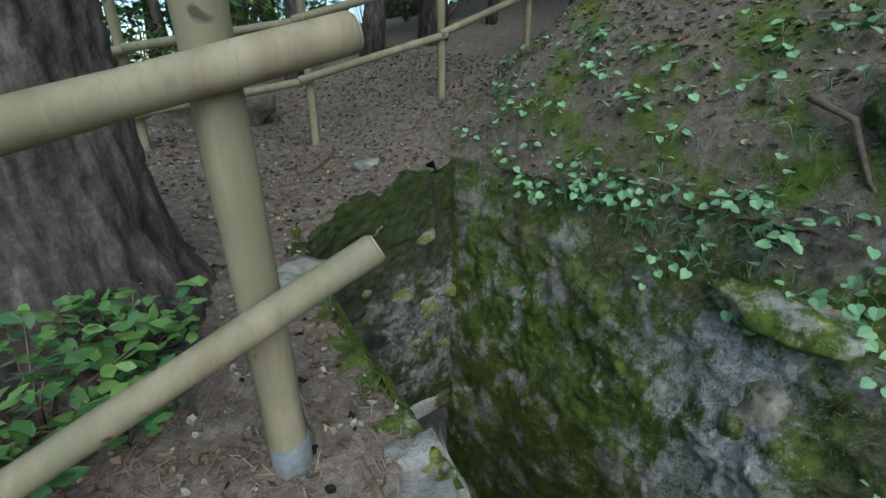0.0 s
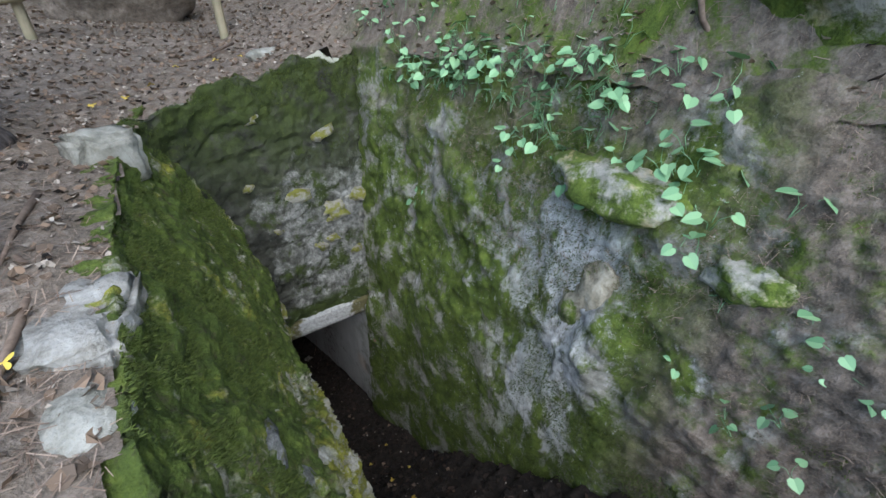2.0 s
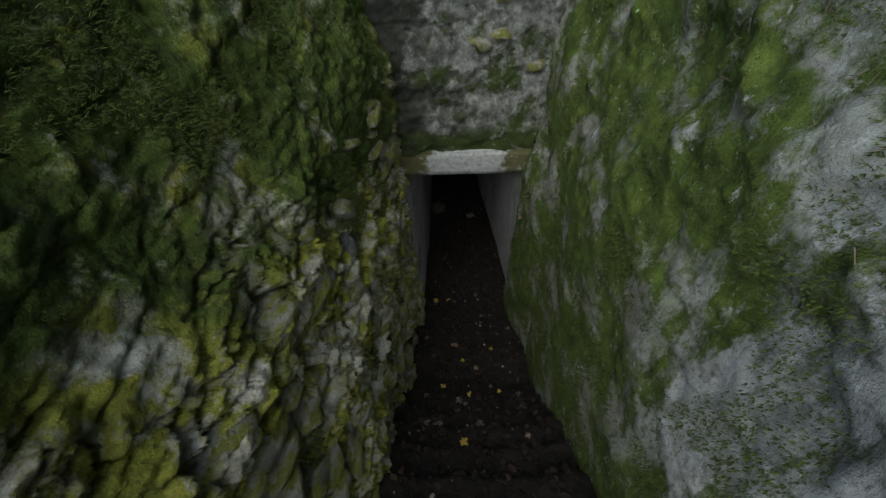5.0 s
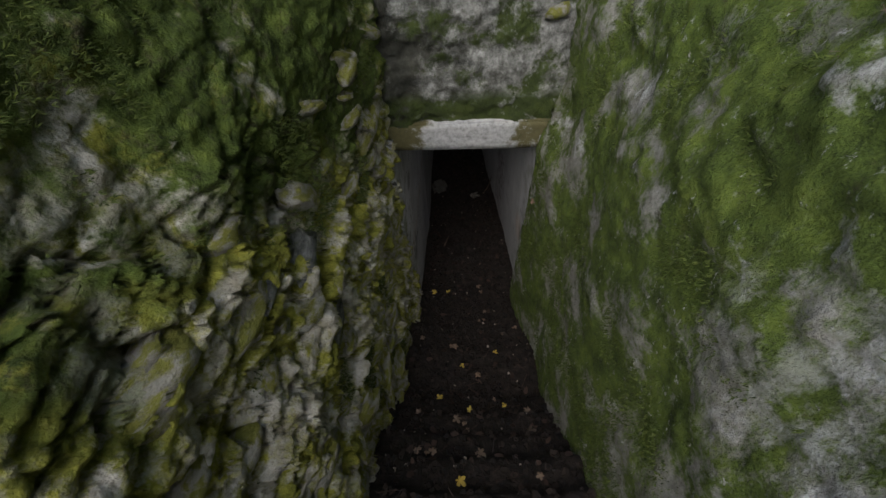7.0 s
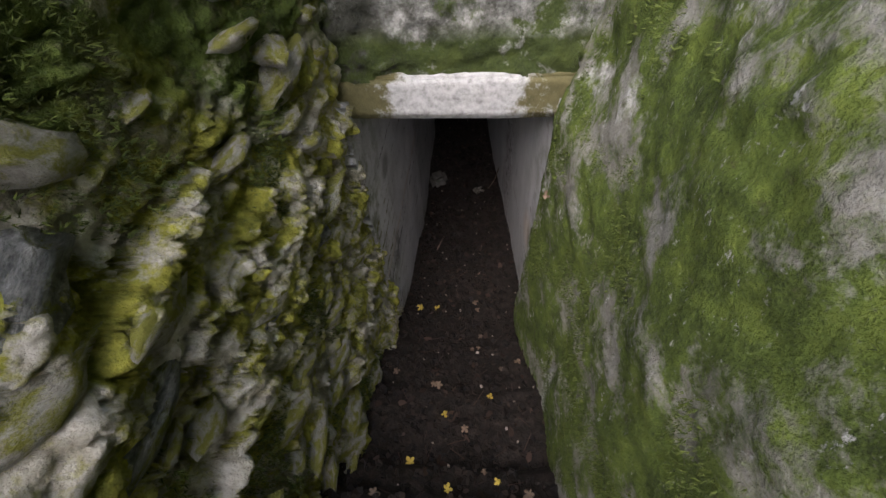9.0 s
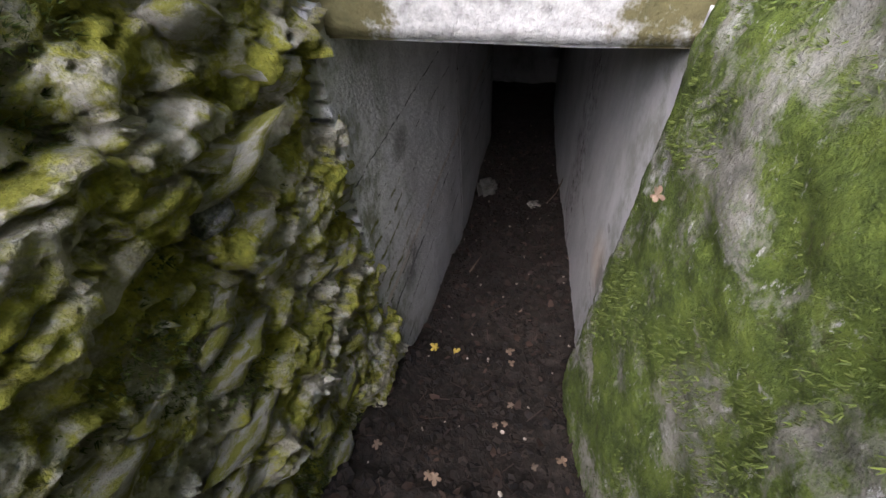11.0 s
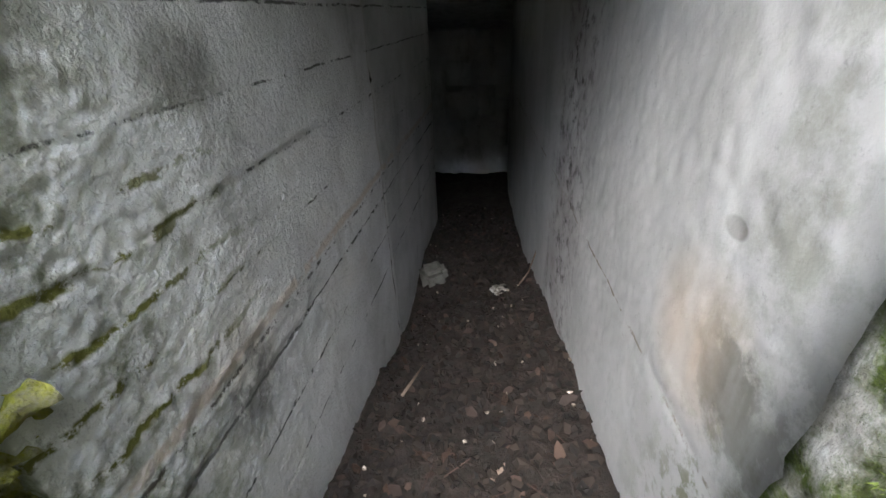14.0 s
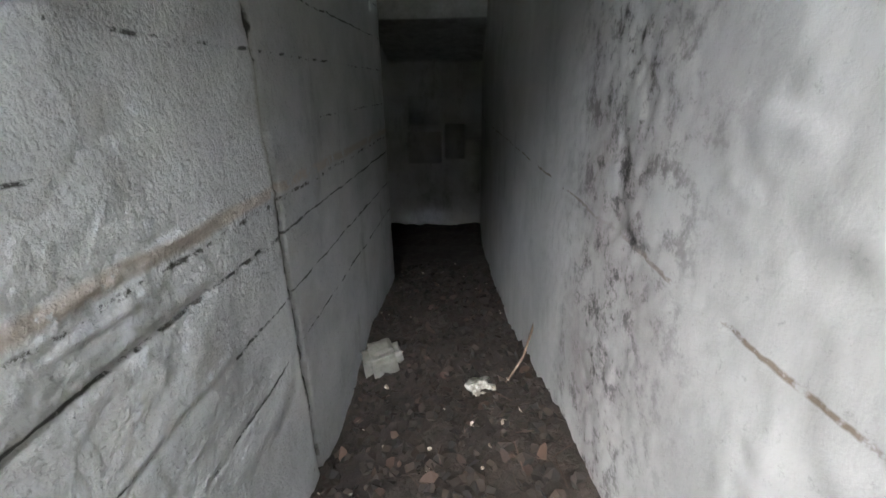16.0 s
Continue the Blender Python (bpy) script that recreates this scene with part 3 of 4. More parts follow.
def board_marks(p, lines, sign):
    out = 0.0
    for z, w, s in lines:
        d = abs(p[2] - z - 0.02 * fbm((p[1], z, 0), 1.5, 2))
        gate = smooth(-0.2, 0.25, fbm((p[1] * 5, z * 7, sign), 2.2, 4))
        out += s * gate * max(0.0, 1 - d / w)
    return out


LEFT_LINES = [(-2.85, 0.009, -0.012), (-3.03, 0.006, -0.008), (-3.2, 0.008, 0.007), (-3.215, 0.006, -0.008), (-3.42, 0.007, -0.006), (-3.6, 0.016, 0.009), (-3.66, 0.009, 0.006), (-3.74, 0.008, -0.018), (-3.95, 0.008, -0.012), (-4.15, 0.008, -0.01)]
RIGHT_LINES = [(-3.62, 0.01, -0.012), (-3.3, 0.01, 0.004), (-3.95, 0.012, 0.005), (-2.95, 0.012, 0.004)]


def tunnel_left_relief(p):
    joint = abs(p[1] - 4.87 - 0.02 * fbm((0, 0, p[2]), 4, 3))
    rough_end = 1 - smooth(3.0, 3.9, p[1])
    gap = 0.06 * smooth(-3.3, -3.75, p[2]) + 0.02 if p[2] > -3.75 else 0.08
    rough_end = max(rough_end, 0.35)
    crumbs = max(0.0, fbm((p[0], p[1], p[2] + 3), 42, 3)) * 0.009 + 0.014 * min(0.0, 0.25 + noise.noise(Vector(p) * 60))
    return 0.65 * board_marks(p, LEFT_LINES, 1.0) - gap * (1 - smooth(0.006, 0.022, joint)) - 0.004 * smooth(4.87, 4.89, p[1]) + 0.004 * fbm(p, 6) + 0.75 * rough_end * crumbs


def tunnel_right_relief(p):
    scar = math.exp(-((p[1] - 4.55) / 0.14) ** 2) * smooth(0.0, 0.3, fbm(p, 13, 4)) * 0.035
    hole = 0.012 * (1 - smooth(0.016, 0.021, math.hypot(0.6 * (p[1] - 3.41), p[2] + 3.195)))
    return 0.4 * board_marks(p, RIGHT_LINES, 3.0) - 0.12 * scar - 0.12 * hole + 0.003 * fbm(p, 4) + 0.002 * fbm(p, 35, 3)


ty = np.concatenate([np.arange(3.06, 5.0, 0.009), np.arange(5.0, 6.66, 0.04)])
tunnel_wall_left = tagged(sheet("wall_tunnel_left", lambda y, v: (1.5, y, -5.0 + 2.75 * v), ty, np.linspace(0, 1, 280), M_BOARD, tunnel_left_relief, thick=0.22),
                          "pale board-marked concrete wall with a cracked joint", "wall", kind="structure")
ty = np.concatenate([np.arange(2.98, 5.2, 0.011), np.arange(5.2, 8.8, 0.05)])
tunnel_wall_right = tagged(sheet("wall_tunnel_right", lambda y, v: (RIGHT_IN(y), y, -5.0 + 2.75 * v), ty, np.linspace(0, 1, 250), M_SCAR, tunnel_right_relief, flip=True, thick=0.22),
                           "whitish stained concrete tunnel wall with dark scars", "wall", kind="structure")
wall_end = tagged(sheet("wall_tunnel_end", lambda x, v: (x, 8.55, -5.4 + 3.2 * v), np.linspace(-1.0, 2.5, 90), np.linspace(0, 1, 70), M_CONC, lambda p: 0.012 * fbm(p, 5) + 0.012 * smooth(-0.1, 0.1, math.sin(p[2] * 14)) * smooth(0, 0.2, fbm((p[0], 0, 1), 2)), thick=0.2),
       "dim concrete wall closing the tunnel", "wall", kind="structure")
for x0, x1, z0, z1 in ((1.8, 2.02, -4.1, -3.72), (1.78, 2.0, -3.45, -3.1), (2.04, 2.2, -4.5, -3.9), (1.4, 1.75, -3.72, -3.42), (1.38, 1.76, -4.15, -3.8)):
    part("block", block_bm(x0, x1, 8.51, 8.56, z0, z1, 0, 0.008), M_CONC, wall_end)
tagged(part("wall_passage", block_bm(-1.0, 1.28, 6.45, 6.66, -5.0, -2.2), M_CONC), "concrete side wall of the dark passage", "wall", kind="structure")
tagged(part("wall_passage_end", block_bm(-1.2, -1.0, 6.4, 8.8, -5.0, -2.2), M_CONC), "concrete end wall of the dark passage", "wall", kind="structure")
tagged(part("floor_base", block_bm(-1.3, 2.95, 3.1, 9.0, -5.7, -5.12), M_SOIL), "packed earth under the tunnel floor", "floor", kind="structure")
ceil_bm = block_bm(-1.2, 2.75, 3.5, 8.8, -2.35, -2.1, 0, 0.005)
tagged(part("ceiling", ceil_bm, M_CONC), "grey concrete tunnel ceiling", "ceiling", kind="structure")


def lintel_build():
    bm = block_bm(1.3, 2.7, 3.15, 3.52, -2.353, -2.14, 5, 0.012, 0.006)
    return tagged(part("lintel", bm, M_LINTEL), "whitish cast concrete lintel over the tunnel mouth", "lintel", kind="structure")


def beam_build():
    bm = bmesh.new()
    vs = [bm.verts.new(c) for c in ((1.2, 7.65, -2.36), (2.45, 7.65, -2.36), (1.2, 7.65, -2.79), (2.45, 7.65, -2.79), (1.2, 8.6, -2.36), (2.45, 8.6, -2.36), (1.2, 8.6, -3.09), (2.45, 8.6, -3.09))]
    for f in ((0, 2, 3, 1), (2, 6, 7, 3), (0, 1, 5, 4), (4, 5, 7, 6), (0, 4, 6, 2), (1, 3, 7, 5)):
        bm.faces.new([vs[i] for i in f])
    bmesh.ops.bevel(bm, geom=list(bm.edges), offset=0.012, segments=1, affect="EDGES")
    return tagged(part("ceiling_beam", bm, M_BEAM), "pale concrete beam dropping from the tunnel ceiling", "beam", kind="structure")


lintel_build()
beam_build()


def floor_z(y):
    f = FLOOR(y)
    if y < 2.4:
        s = f / 0.19
        fr = s - math.floor(s)
        f = 0.45 * f + 0.55 * 0.19 * (math.floor(s) + smooth(0.35, 0.65, fr))
    return f


def floor_at(x, y):
    edge = 0.07 * (smooth(0.25, 0.5, abs(x - 2.0)) if y < 3.2 else 0)
    inside = smooth(3.0, 3.6, y) * (1 - smooth(5.2, 6.0, y))
    lean = 0.36 * inside * min(0.5, max(-0.5, x - 2.0)) - 0.08 * math.exp(-((y - 4.8) / 0.35) ** 2) * smooth(1.85, 1.5, x)
    return floor_z(y) + edge + lean + 0.035 * fbm((x, y, 2), 3.2) + 0.018 * fbm((x, y, 7), 13, 3)


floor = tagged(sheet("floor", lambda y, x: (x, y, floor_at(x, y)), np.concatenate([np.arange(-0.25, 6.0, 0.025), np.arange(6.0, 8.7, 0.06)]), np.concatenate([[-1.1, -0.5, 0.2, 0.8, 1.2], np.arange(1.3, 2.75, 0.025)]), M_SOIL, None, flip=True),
               "dark earth floor over buried steps", "floor", kind="structure")

# ---- fence ----
def fence_post(name, foot, top, r, sleeve=True):
    ob = new(name)
    ob.location = foot
    f, h = Vector((0, 0, -0.12)), Vector(top) - Vector(foot)
    part("pole", pole_bm(f, h, r), M_WOOD, ob)
    if sleeve:
        part("sleeve", tube_bm([(0, 0, -0.1), (0, 0, 0.15), (0, 0, 0.152)], [r * 1.07, r * 1.07, r * 0.9], 22), M_STEEL, ob, "grey galvanised ground sleeve")
    return tagged(ob, "round peeled wooden fence post in a grey metal sleeve" if sleeve else "thin round wooden fence post in forest floor", "fence post", "fence posts")


def fence_rail(a, b, r, seed):
    ob = new("fence_rail")
    ob.location = a
    run = Vector(b) - Vector(a)
    part("pole", pole_bm((0, 0, 0), run, r, 20, seed), M_WOOD, ob)
    d = run.normalized()
    part("sawn_end", tube_bm([run - d * 0.004, run + d * 0.002, run + d * 0.003], [r * 0.84, r * 0.84, r * 0.8], 18), M_SAWN, ob, "paler sawn end grain")
    return tagged(ob, "round peeled wooden fence rail with a sawn end", "fence rail", "fence rails")


fence_post("fence_post", (0.255, 1.2, 0.0), (0.225, 1.22, 1.95), 0.064)
fence_rail((-1.2, 1.33, 0.93), (0.55, 1.07, 1.41), 0.05, 0.0)
fence_rail((-0.95, 1.4, 0.07), (0.53, 0.99, 0.86), 0.046, 2.0)
for foot, top in (((2.06, 5.3), 1.75), ((3.62, 4.72), 1.9), ((0.3, 5.75), 1.6), ((5.4, 4.9), 1.8), ((-1.3, 6.1), 1.5)):
    z = land_z(*foot)
    fence_post("fence_post", (foot[0], foot[1], z), (foot[0], foot[1], z + top), 0.05, False)
fence_line = [(-1.3, 6.02, 0.72), (0.35, 5.6, 0.96), (1.95, 5.2, 1.28), (3.6, 4.64, 1.82), (5.4, 4.82, 2.5)]
for lift in (0.0, 0.62):
    for k, (p, q) in enumerate(zip(fence_line, fence_line[1:])):
        fence_rail((p[0] - 0.05, p[1], p[2] + lift), (q[0] + 0.05, q[1], q[2] + lift), 0.045, k + lift)


# ---- trees ----
def big_tree(x, y, r):
    ob = new("conifer")
    ob.location = (x, y, land_z(x, y))
    bm, rings, n = bmesh.new(), [], 120
    zs = np.concatenate([np.linspace(-0.2, 3, 110), np.linspace(3.3, 16, 20)])
    for z in zs:
        flare = 1 + 0.45 * math.exp(-max(z, 0) * 3.2)
        ring = []
        for k in range(n):
            w = 2 * math.pi * k / n
            d = noise.voronoi(Vector((math.cos(w) * 5.5, math.sin(w) * 5.5, z * 2.0 + 0.4 * math.sin(7 * w))))[0]
            ridge = 0.05 * (smooth(0.0, 0.3, d[1] - d[0]) - 0.6)
            rr = r * flare * (1 - 0.035 * max(z, 0)) * (1 + ridge + 0.02 * fbm((math.cos(w), math.sin(w), z), 9, 3) + 0.05 * math.sin(5 * w) * (flare - 1) * 2)
            ring.append(bm.verts.new((rr * math.cos(w), rr * math.sin(w), z)))
        rings.append(ring)
    for a, b in zip(rings, rings[1:]):
        for k in range(n):
            bm.faces.new((a[k], a[(k + 1) % n], b[(k + 1) % n], b[k]))
    part("trunk", bm, M_BARK, ob)
    crown_of(ob, 11.0, 3.2, 2600, 5)
    return tagged(ob, "massive conifer trunk with deeply furrowed dark bark", "tree")


LEAF = [[(-0.5, 0, 0.0), (-0.15, -0.3, 0.04), (0.3, -0.2, 0.03), (0.55, 0, -0.03), (0.3, 0.2, 0.03), (-0.15, 0.3, 0.04)]]


def crown_of(ob, height, radius, count, seed):
    rng = random.Random(seed)
    spots = []
    clumps = [(rng.gauss(0, radius * 0.55), rng.gauss(0, radius * 0.55), height + rng.uniform(-0.38, 0.5) * height * 0.6) for _ in range(40)]
    for _ in range(count):
        c = rng.choice(clumps)
        p = Vector(c) + Vector((rng.gauss(0, 0.45), rng.gauss(0, 0.45), rng.gauss(0, 0.25)))
        spots.append((p, (rng.gauss(0, 0.5), rng.gauss(0, 0.5), 1), rng.uniform(0.14, 0.32), rng.uniform(0, 6.28)))
    return scatter("crown", spots, M_CROWN, LEAF, ob)


def thin_tree(seed, h, r):
    rng = random.Random(seed)
    ob = new("forest_tree")
    pts, rad, x, y = [], [], 0.0, 0.0
    for i in range(9):
        pts.append((x, y, h * i / 8 - 0.2))
        rad.append(r * (1.25 if i == 0 else 1 - 0.09 * i))
        x, y = x + rng.gauss(0, 0.09), y + rng.gauss(0, 0.09)
    bm = tube_bm(pts, rad, 12, 0.12)
    for i in range(3, 8):
        for _ in range(2):
            w, p = rng.uniform(0, 6.28), Vector(pts[i])
            e = p + Vector((math.cos(w), math.sin(w), 0.25)) * rng.uniform(0.8, 1.8)
            tube_bm([p, p.lerp(e, 0.5) + Vector((0, 0, 0.1)), e], [r * 0.22, r * 0.14, 0.01], 5, 0, bm)
    part("trunk", bm, M_BARK, ob)
    crown_of(ob, h * 0.62, 1.7, 1500, seed + 40)
    return tagged(ob, "slender woodland tree with grey bark and green crown", "tree", "woodland trees")


big_tree(-0.32, 2.62, 0.43)
models = [thin_tree(k, 9 + 2 * k, 0.1 + 0.05 * k) for k in range(4)]
rng = random.Random(8)
tree_spots = [(1.0, 9.4), (2.9, 8.2), (4.4, 8.0), (5.4, 7.3), (6.6, 7.0), (-2.4, 8.0), (-0.6, 10.5)]
tree_spots += [(rng.uniform(-16, 18), rng.uniform(9, 30)) for _ in range(46)] + [(rng.uniform(5.5, 16), rng.uniform(-10, 6)) for _ in range(14)] + [(rng.uniform(-16, -3), rng.uniform(6, 14)) for _ in range(8)]
for k, (x, y) in enumerate(tree_spots):
    m = pose(x, y, land_z(x, y), 0, rng.uniform(-3, 3), rng.uniform(0, 360))
    if k < 4:
        models[k].matrix_basis = m
    else:
        copy_thing(models[k % 4], m)


# low undergrowth behind the fence
def bush(seed, size, count, mat, label, category):
    rng = random.Random(seed)
    ob = new("bush" if category == "bush" else "shrub")
    bm, spots = bmesh.new(), []
    for _ in range(max(8, count // 12)):
        w, tip = rng.uniform(0, 6.28), rng.uniform(0.35, 1.0)
        e = Vector((math.cos(w) * rng.uniform(0.1, 0.8), math.sin(w) * rng.uniform(0.1, 0.8), tip)) * size
        mid = e * 0.5 + Vector((0, 0, 0.1 * size))
        tube_bm([(0, 0, -0.03), mid, e], [0.006, 0.004, 0.002], 4, 0, bm)
        for s in range(12):
            f = rng.uniform(0.35, 1.0)
            p = mid.lerp(e, f) + Vector((rng.gauss(0, 0.05), rng.gauss(0, 0.05), rng.gauss(0, 0.03)))
            spots.append((p, (rng.gauss(0, 0.45), rng.gauss(0, 0.45), 1), rng.uniform(0.05, 0.1) * max(1, size), rng.uniform(0, 6.28)))
    part("stem", bm, M_TWIG, ob)
    scatter("foliage", spots, mat, LEAF, ob)
    return tagged(ob, label, category)


for x, y, s in ((-0.12, 1.98, 0.34), (-0.42, 1.75, 0.42), (-0.55, 1.45, 0.32), (-0.2, 1.6, 0.22), (-0.85, 1.9, 0.45), (-0.62, 1.2, 0.25), (-0.95, 1.45, 0.35)):
    bush(int(100 * s + 10 * y), 1.15 * s, 170, M_SHRUB, "low glossy green shrub at the foot of the trunk", "shrub").location = (x, y, land_z(x, y))
bush_model = bush(77, 1.2, 420, M_CROWN, "leafy green woodland undergrowth behind the fence", "bush")
for k, (x, y) in enumerate([(0.4, 8.6), (1.9, 9.0), (-1.4, 8.6), (3.4, 10.2), (5.2, 9.6), (-3.2, 7.8), (6.8, 8.7), (2.2, 12.2), (-0.4, 12.8), (4.6, 13.0), (7.6, 11.6), (-4.8, 10.5)] + [(2.1 * i - 15, 15 + 3 * (i % 3)) for i in range(18)] + [(9 + i, 6 + 1.5 * i) for i in range(5)]):
    m = pose(x, y, land_z(x, y), 0, 0, 67 * k) @ Matrix.Diagonal((1.2, 1.2, 1.1 + 0.2 * (k % 3), 1) if k < 12 else (3.2, 2.4, 3.4, 1))
    if k == 0:
        bush_model.matrix_basis = m
    else:
        copy_thing(bush_model, m)
mound = tagged(part("root_mound", lump_bm(0.62, 3, (1.3, 0.8, 0.85), 4, 0.25), M_GROUND), "brown earthy root mound behind the fence", "mound")
mound.location = (1.25, 6.9, land_z(1.25, 6.9) + 0.3)


# ---- rocks ----
def rock(name, place, r, flat, seed, mat, label, sub=4, amp=0.3):
    ob = tagged(part(name, lump_bm(r, seed, flat, sub, amp), mat), label, "rock")
    ob.location = place
    return ob


rock("boulder", (3.4, -0.42, 1.2), 0.72, (0.72, 1.1, 0.9), 2, M_BOULDER, "large moss-covered boulder jutting from the slope", 5, 0.25)
rock("ledge_rock", (2.82, 0.44, 0.05), 0.34, (0.62, 1.1, 0.4), 5, M_BOULDER, "flat mossy rock ledge in the trench side", 4)
rock("rock_knob", (2.86, 0.42, -0.72), 0.3, (0.62, 0.75, 1.1), 9, M_TAN, "pale tan pitted rock knob in the trench side", 5, 0.22)
rock("ledge_rock", (2.82, -0.25, -0.15), 0.16, (0.7, 1.0, 0.6), 12, M_BOULDER, "small mossy rock in the trench side", 4)
corner = tagged(part("corner_stone", block_bm(-0.17, 0.17, -0.13, 0.13, -0.14, 0.17, 4, 0.035, 0.035), M_ROCK), "grey squared corner stone at the trench edge", "rock")
corner.matrix_basis = pose(0.72, 2.36, 0.1, 4, 3, 25)
rock("ground_stone", (2.2, 4.1, 0.42), 0.14, (1.3, 0.8, 0.6), 7, M_ROCK, "pale stone lying on the forest floor", 3)
slab = tagged(part("edge_slab", block_bm(-0.13, 0.15, -0.24, 0.22, -0.08, 0.05, 5, 0.03, 0.045), M_SLAB), "broad broken pale slab set in the trench edge", "rock")
slab.matrix_basis = pose(0.57, 0.86, -0.03, 3, -4, -12)
rock("edge_slab", (0.58, 1.25, -0.02), 0.13, (0.7, 1.1, 0.3), 14, M_ROCK, "broken pale slab set in the trench edge", 4, 0.16)
rock("edge_slab", (0.56, 0.5, -0.09), 0.14, (0.8, 1.1, 0.4), 15, M_ROCK, "broken pale slab set in the trench edge", 3, 0.2)
squared = block_bm(-0.1, 0.1, -0.09, 0.09, -0.1, 0.09, 3, 0.04, 0.012)
tunnel_stone = tagged(part("tunnel_stone", squared, M_GREY), "squarish grey stone on the tunnel floor", "rock")
tunnel_stone.matrix_basis = pose(1.63, 5.5, floor_at(1.63, 5.5) + 0.06, 8, -6, 24)
rock("mouth_stone", (2.53, 2.95, -2.85), 0.07, (0.6, 1, 0.8), 11, M_ROCK, "grey stone stuck beside the tunnel mouth", 3)
trash = tagged(part("litter", lump_bm(0.045, 4, (1.3, 1, 0.5), 3, 0.7, 2.5), M_TRASH), "crumpled pale scrap on the tunnel floor", "litter")
trash.location = (2.14, 5.12, floor_at(2.14, 5.12) + 0.02)
# loose stones standing proud of the rubble side
rng = random.Random(21)
stone_meshes = []
for k in range(7):
    bm = lump_bm(1.0, 30 + k, (1, 1, 0.75), 2, 0.6, 1.5)
    me = bpy.data.meshes.new("stone")
    for f in bm.faces:
        f.smooth = True
    bm.to_mesh(me)
    bm.free()
    me.materials.append(M_RUBBLE)
    stone_meshes.append(me)
for k in range(110):
    y = rng.uniform(0.5, 3.05)
    z = rng.uniform(max(FLOOR(y), -3.9), -1.4)
    ob = new("stone", stone_meshes[k % 7])
    s = rng.uniform(0.035, 0.1)
    ob.matrix_world = Matrix.Translation((left_x(y, z) - 0.25 * s, y, z)) @ Euler((rng.gauss(-0.1, 0.2), rng.gauss(0, 0.25), rng.gauss(0, 0.2))).to_matrix().to_4x4() @ Matrix.Diagonal((s * 0.8, s * rng.uniform(1.1, 1.9), s * rng.uniform(0.5, 0.9), 1))
    ob.parent = wall_left
for y, z, size, k, turn in ((1.68, -1.75, (0.06, 0.12, 0.085), 0, 0.3), (0.53, -0.61, (0.05, 0.1, 0.1), 3, 0.2), (0.46, -0.8, (0.04, 0.07, 0.04), 5, 0.0), (1.45, -1.62, (0.05, 0.09, 0.05), 2, -0.2), (2.1, -2.35, (0.05, 0.12, 0.05), 4, 0.1), (2.52, -2.5, (0.04, 0.06, 0.05), 6, 0.0), (1.6, -2.1, (0.05, 0.15, 0.06), 1, 0.1)):
    ob = new("stone", stone_meshes[k].copy())
    ob.data.materials.clear()
    ob.data.materials.append(M_SET)
    ob.matrix_world = Matrix.Translation((left_x(y, z) - 0.01, y, z)) @ Euler((turn, 0.4, 0.1)).to_matrix().to_4x4() @ Matrix.Diagonal((*size, 1))
    ob.parent = wall_left
for k in range(16):
    x = rng.uniform(0.75, 2.7)
    z = rng.uniform(-1.95, back_top(x) - 0.1)
    ob = new("stone", stone_meshes[k % 7])
    s = rng.uniform(0.05, 0.13)
    ob.matrix_world = Matrix.Translation((x, back_y(x, z) + 0.6 * s, z)) @ Euler((0.3, 0, rng.uniform(0, 6))).to_matrix().to_4x4() @ Matrix.Diagonal((s * 1.3, s, s * 0.8, 1))
    ob.parent = wall_back


# ---- roots and twigs ----
def twig(points, r, label, mat=M_TWIG, name="twig"):
    return tagged(part(name, tube_bm(points, [r * (1 - 0.6 * i / (len(points) - 1)) for i in range(len(points))], 7, 0.2), mat), label, name)


twig([(0.3, 1.55, 0.06), (0.38, 1.4, 0.05), (0.46, 1.22, 0.03), (0.44, 0.92, 0.02), (0.4, 0.63, 0.0), (0.42, 0.45, -0.1)], 0.022, "bare knotted root crossing the trench edge", M_TWIG, "root")
twig([(0.45, 1.9, 0.12), (0.4, 1.6, 0.1), (0.36, 1.3, 0.06)], 0.018, "bare root on the trench edge", M_TWIG, "root")
twig([(2.0, 4.62, 0.52), (1.6, 4.3, 0.42), (1.2, 4.2, 0.38)], 0.014, "fallen twig on the forest floor")
twig([(2.55, 4.3, 0.62), (2.35, 3.95, 0.5), (2.3, 3.75, 0.5)], 0.012, "pale fallen twig on the forest floor")
twig([(3.2, 4.4, 0.95), (2.95, 4.2, 0.82), (2.7, 4.2, 0.75)], 0.014, "pale fallen twig on the forest floor")
twig([(2.4, 5.3, -4.2), (2.32, 5.2, -4.42), (2.18, 5.05, -4.55), (1.95, 4.9, -4.55)], 0.007, "thin bent twig leaning on the tunnel wall")
twig([(2.12, 3.6, -4.2), (2.28, 3.85, -4.24), (2.33, 3.95, -4.22)], 0.014, "short stick in the leaf litter")
twig([(1.75, 3.95, -4.24), (1.8, 4.15, -4.27)], 0.008, "short stick in the leaf litter")
twig([(3.25, 0.75, 1.2), (3.12, 0.5, 1.1), (3.05, 0.35, 0.8), (3.12, 0.2, 0.6)], 0.022, "gnarled root hanging beside the boulder", M_TWIG, "root")
twig([(3.6, 0.6, 1.85), (3.3, 0.35, 1.6), (3.1, 0.15, 1.5)], 0.016, "gnarled root hanging beside the boulder", M_TWIG, "root")

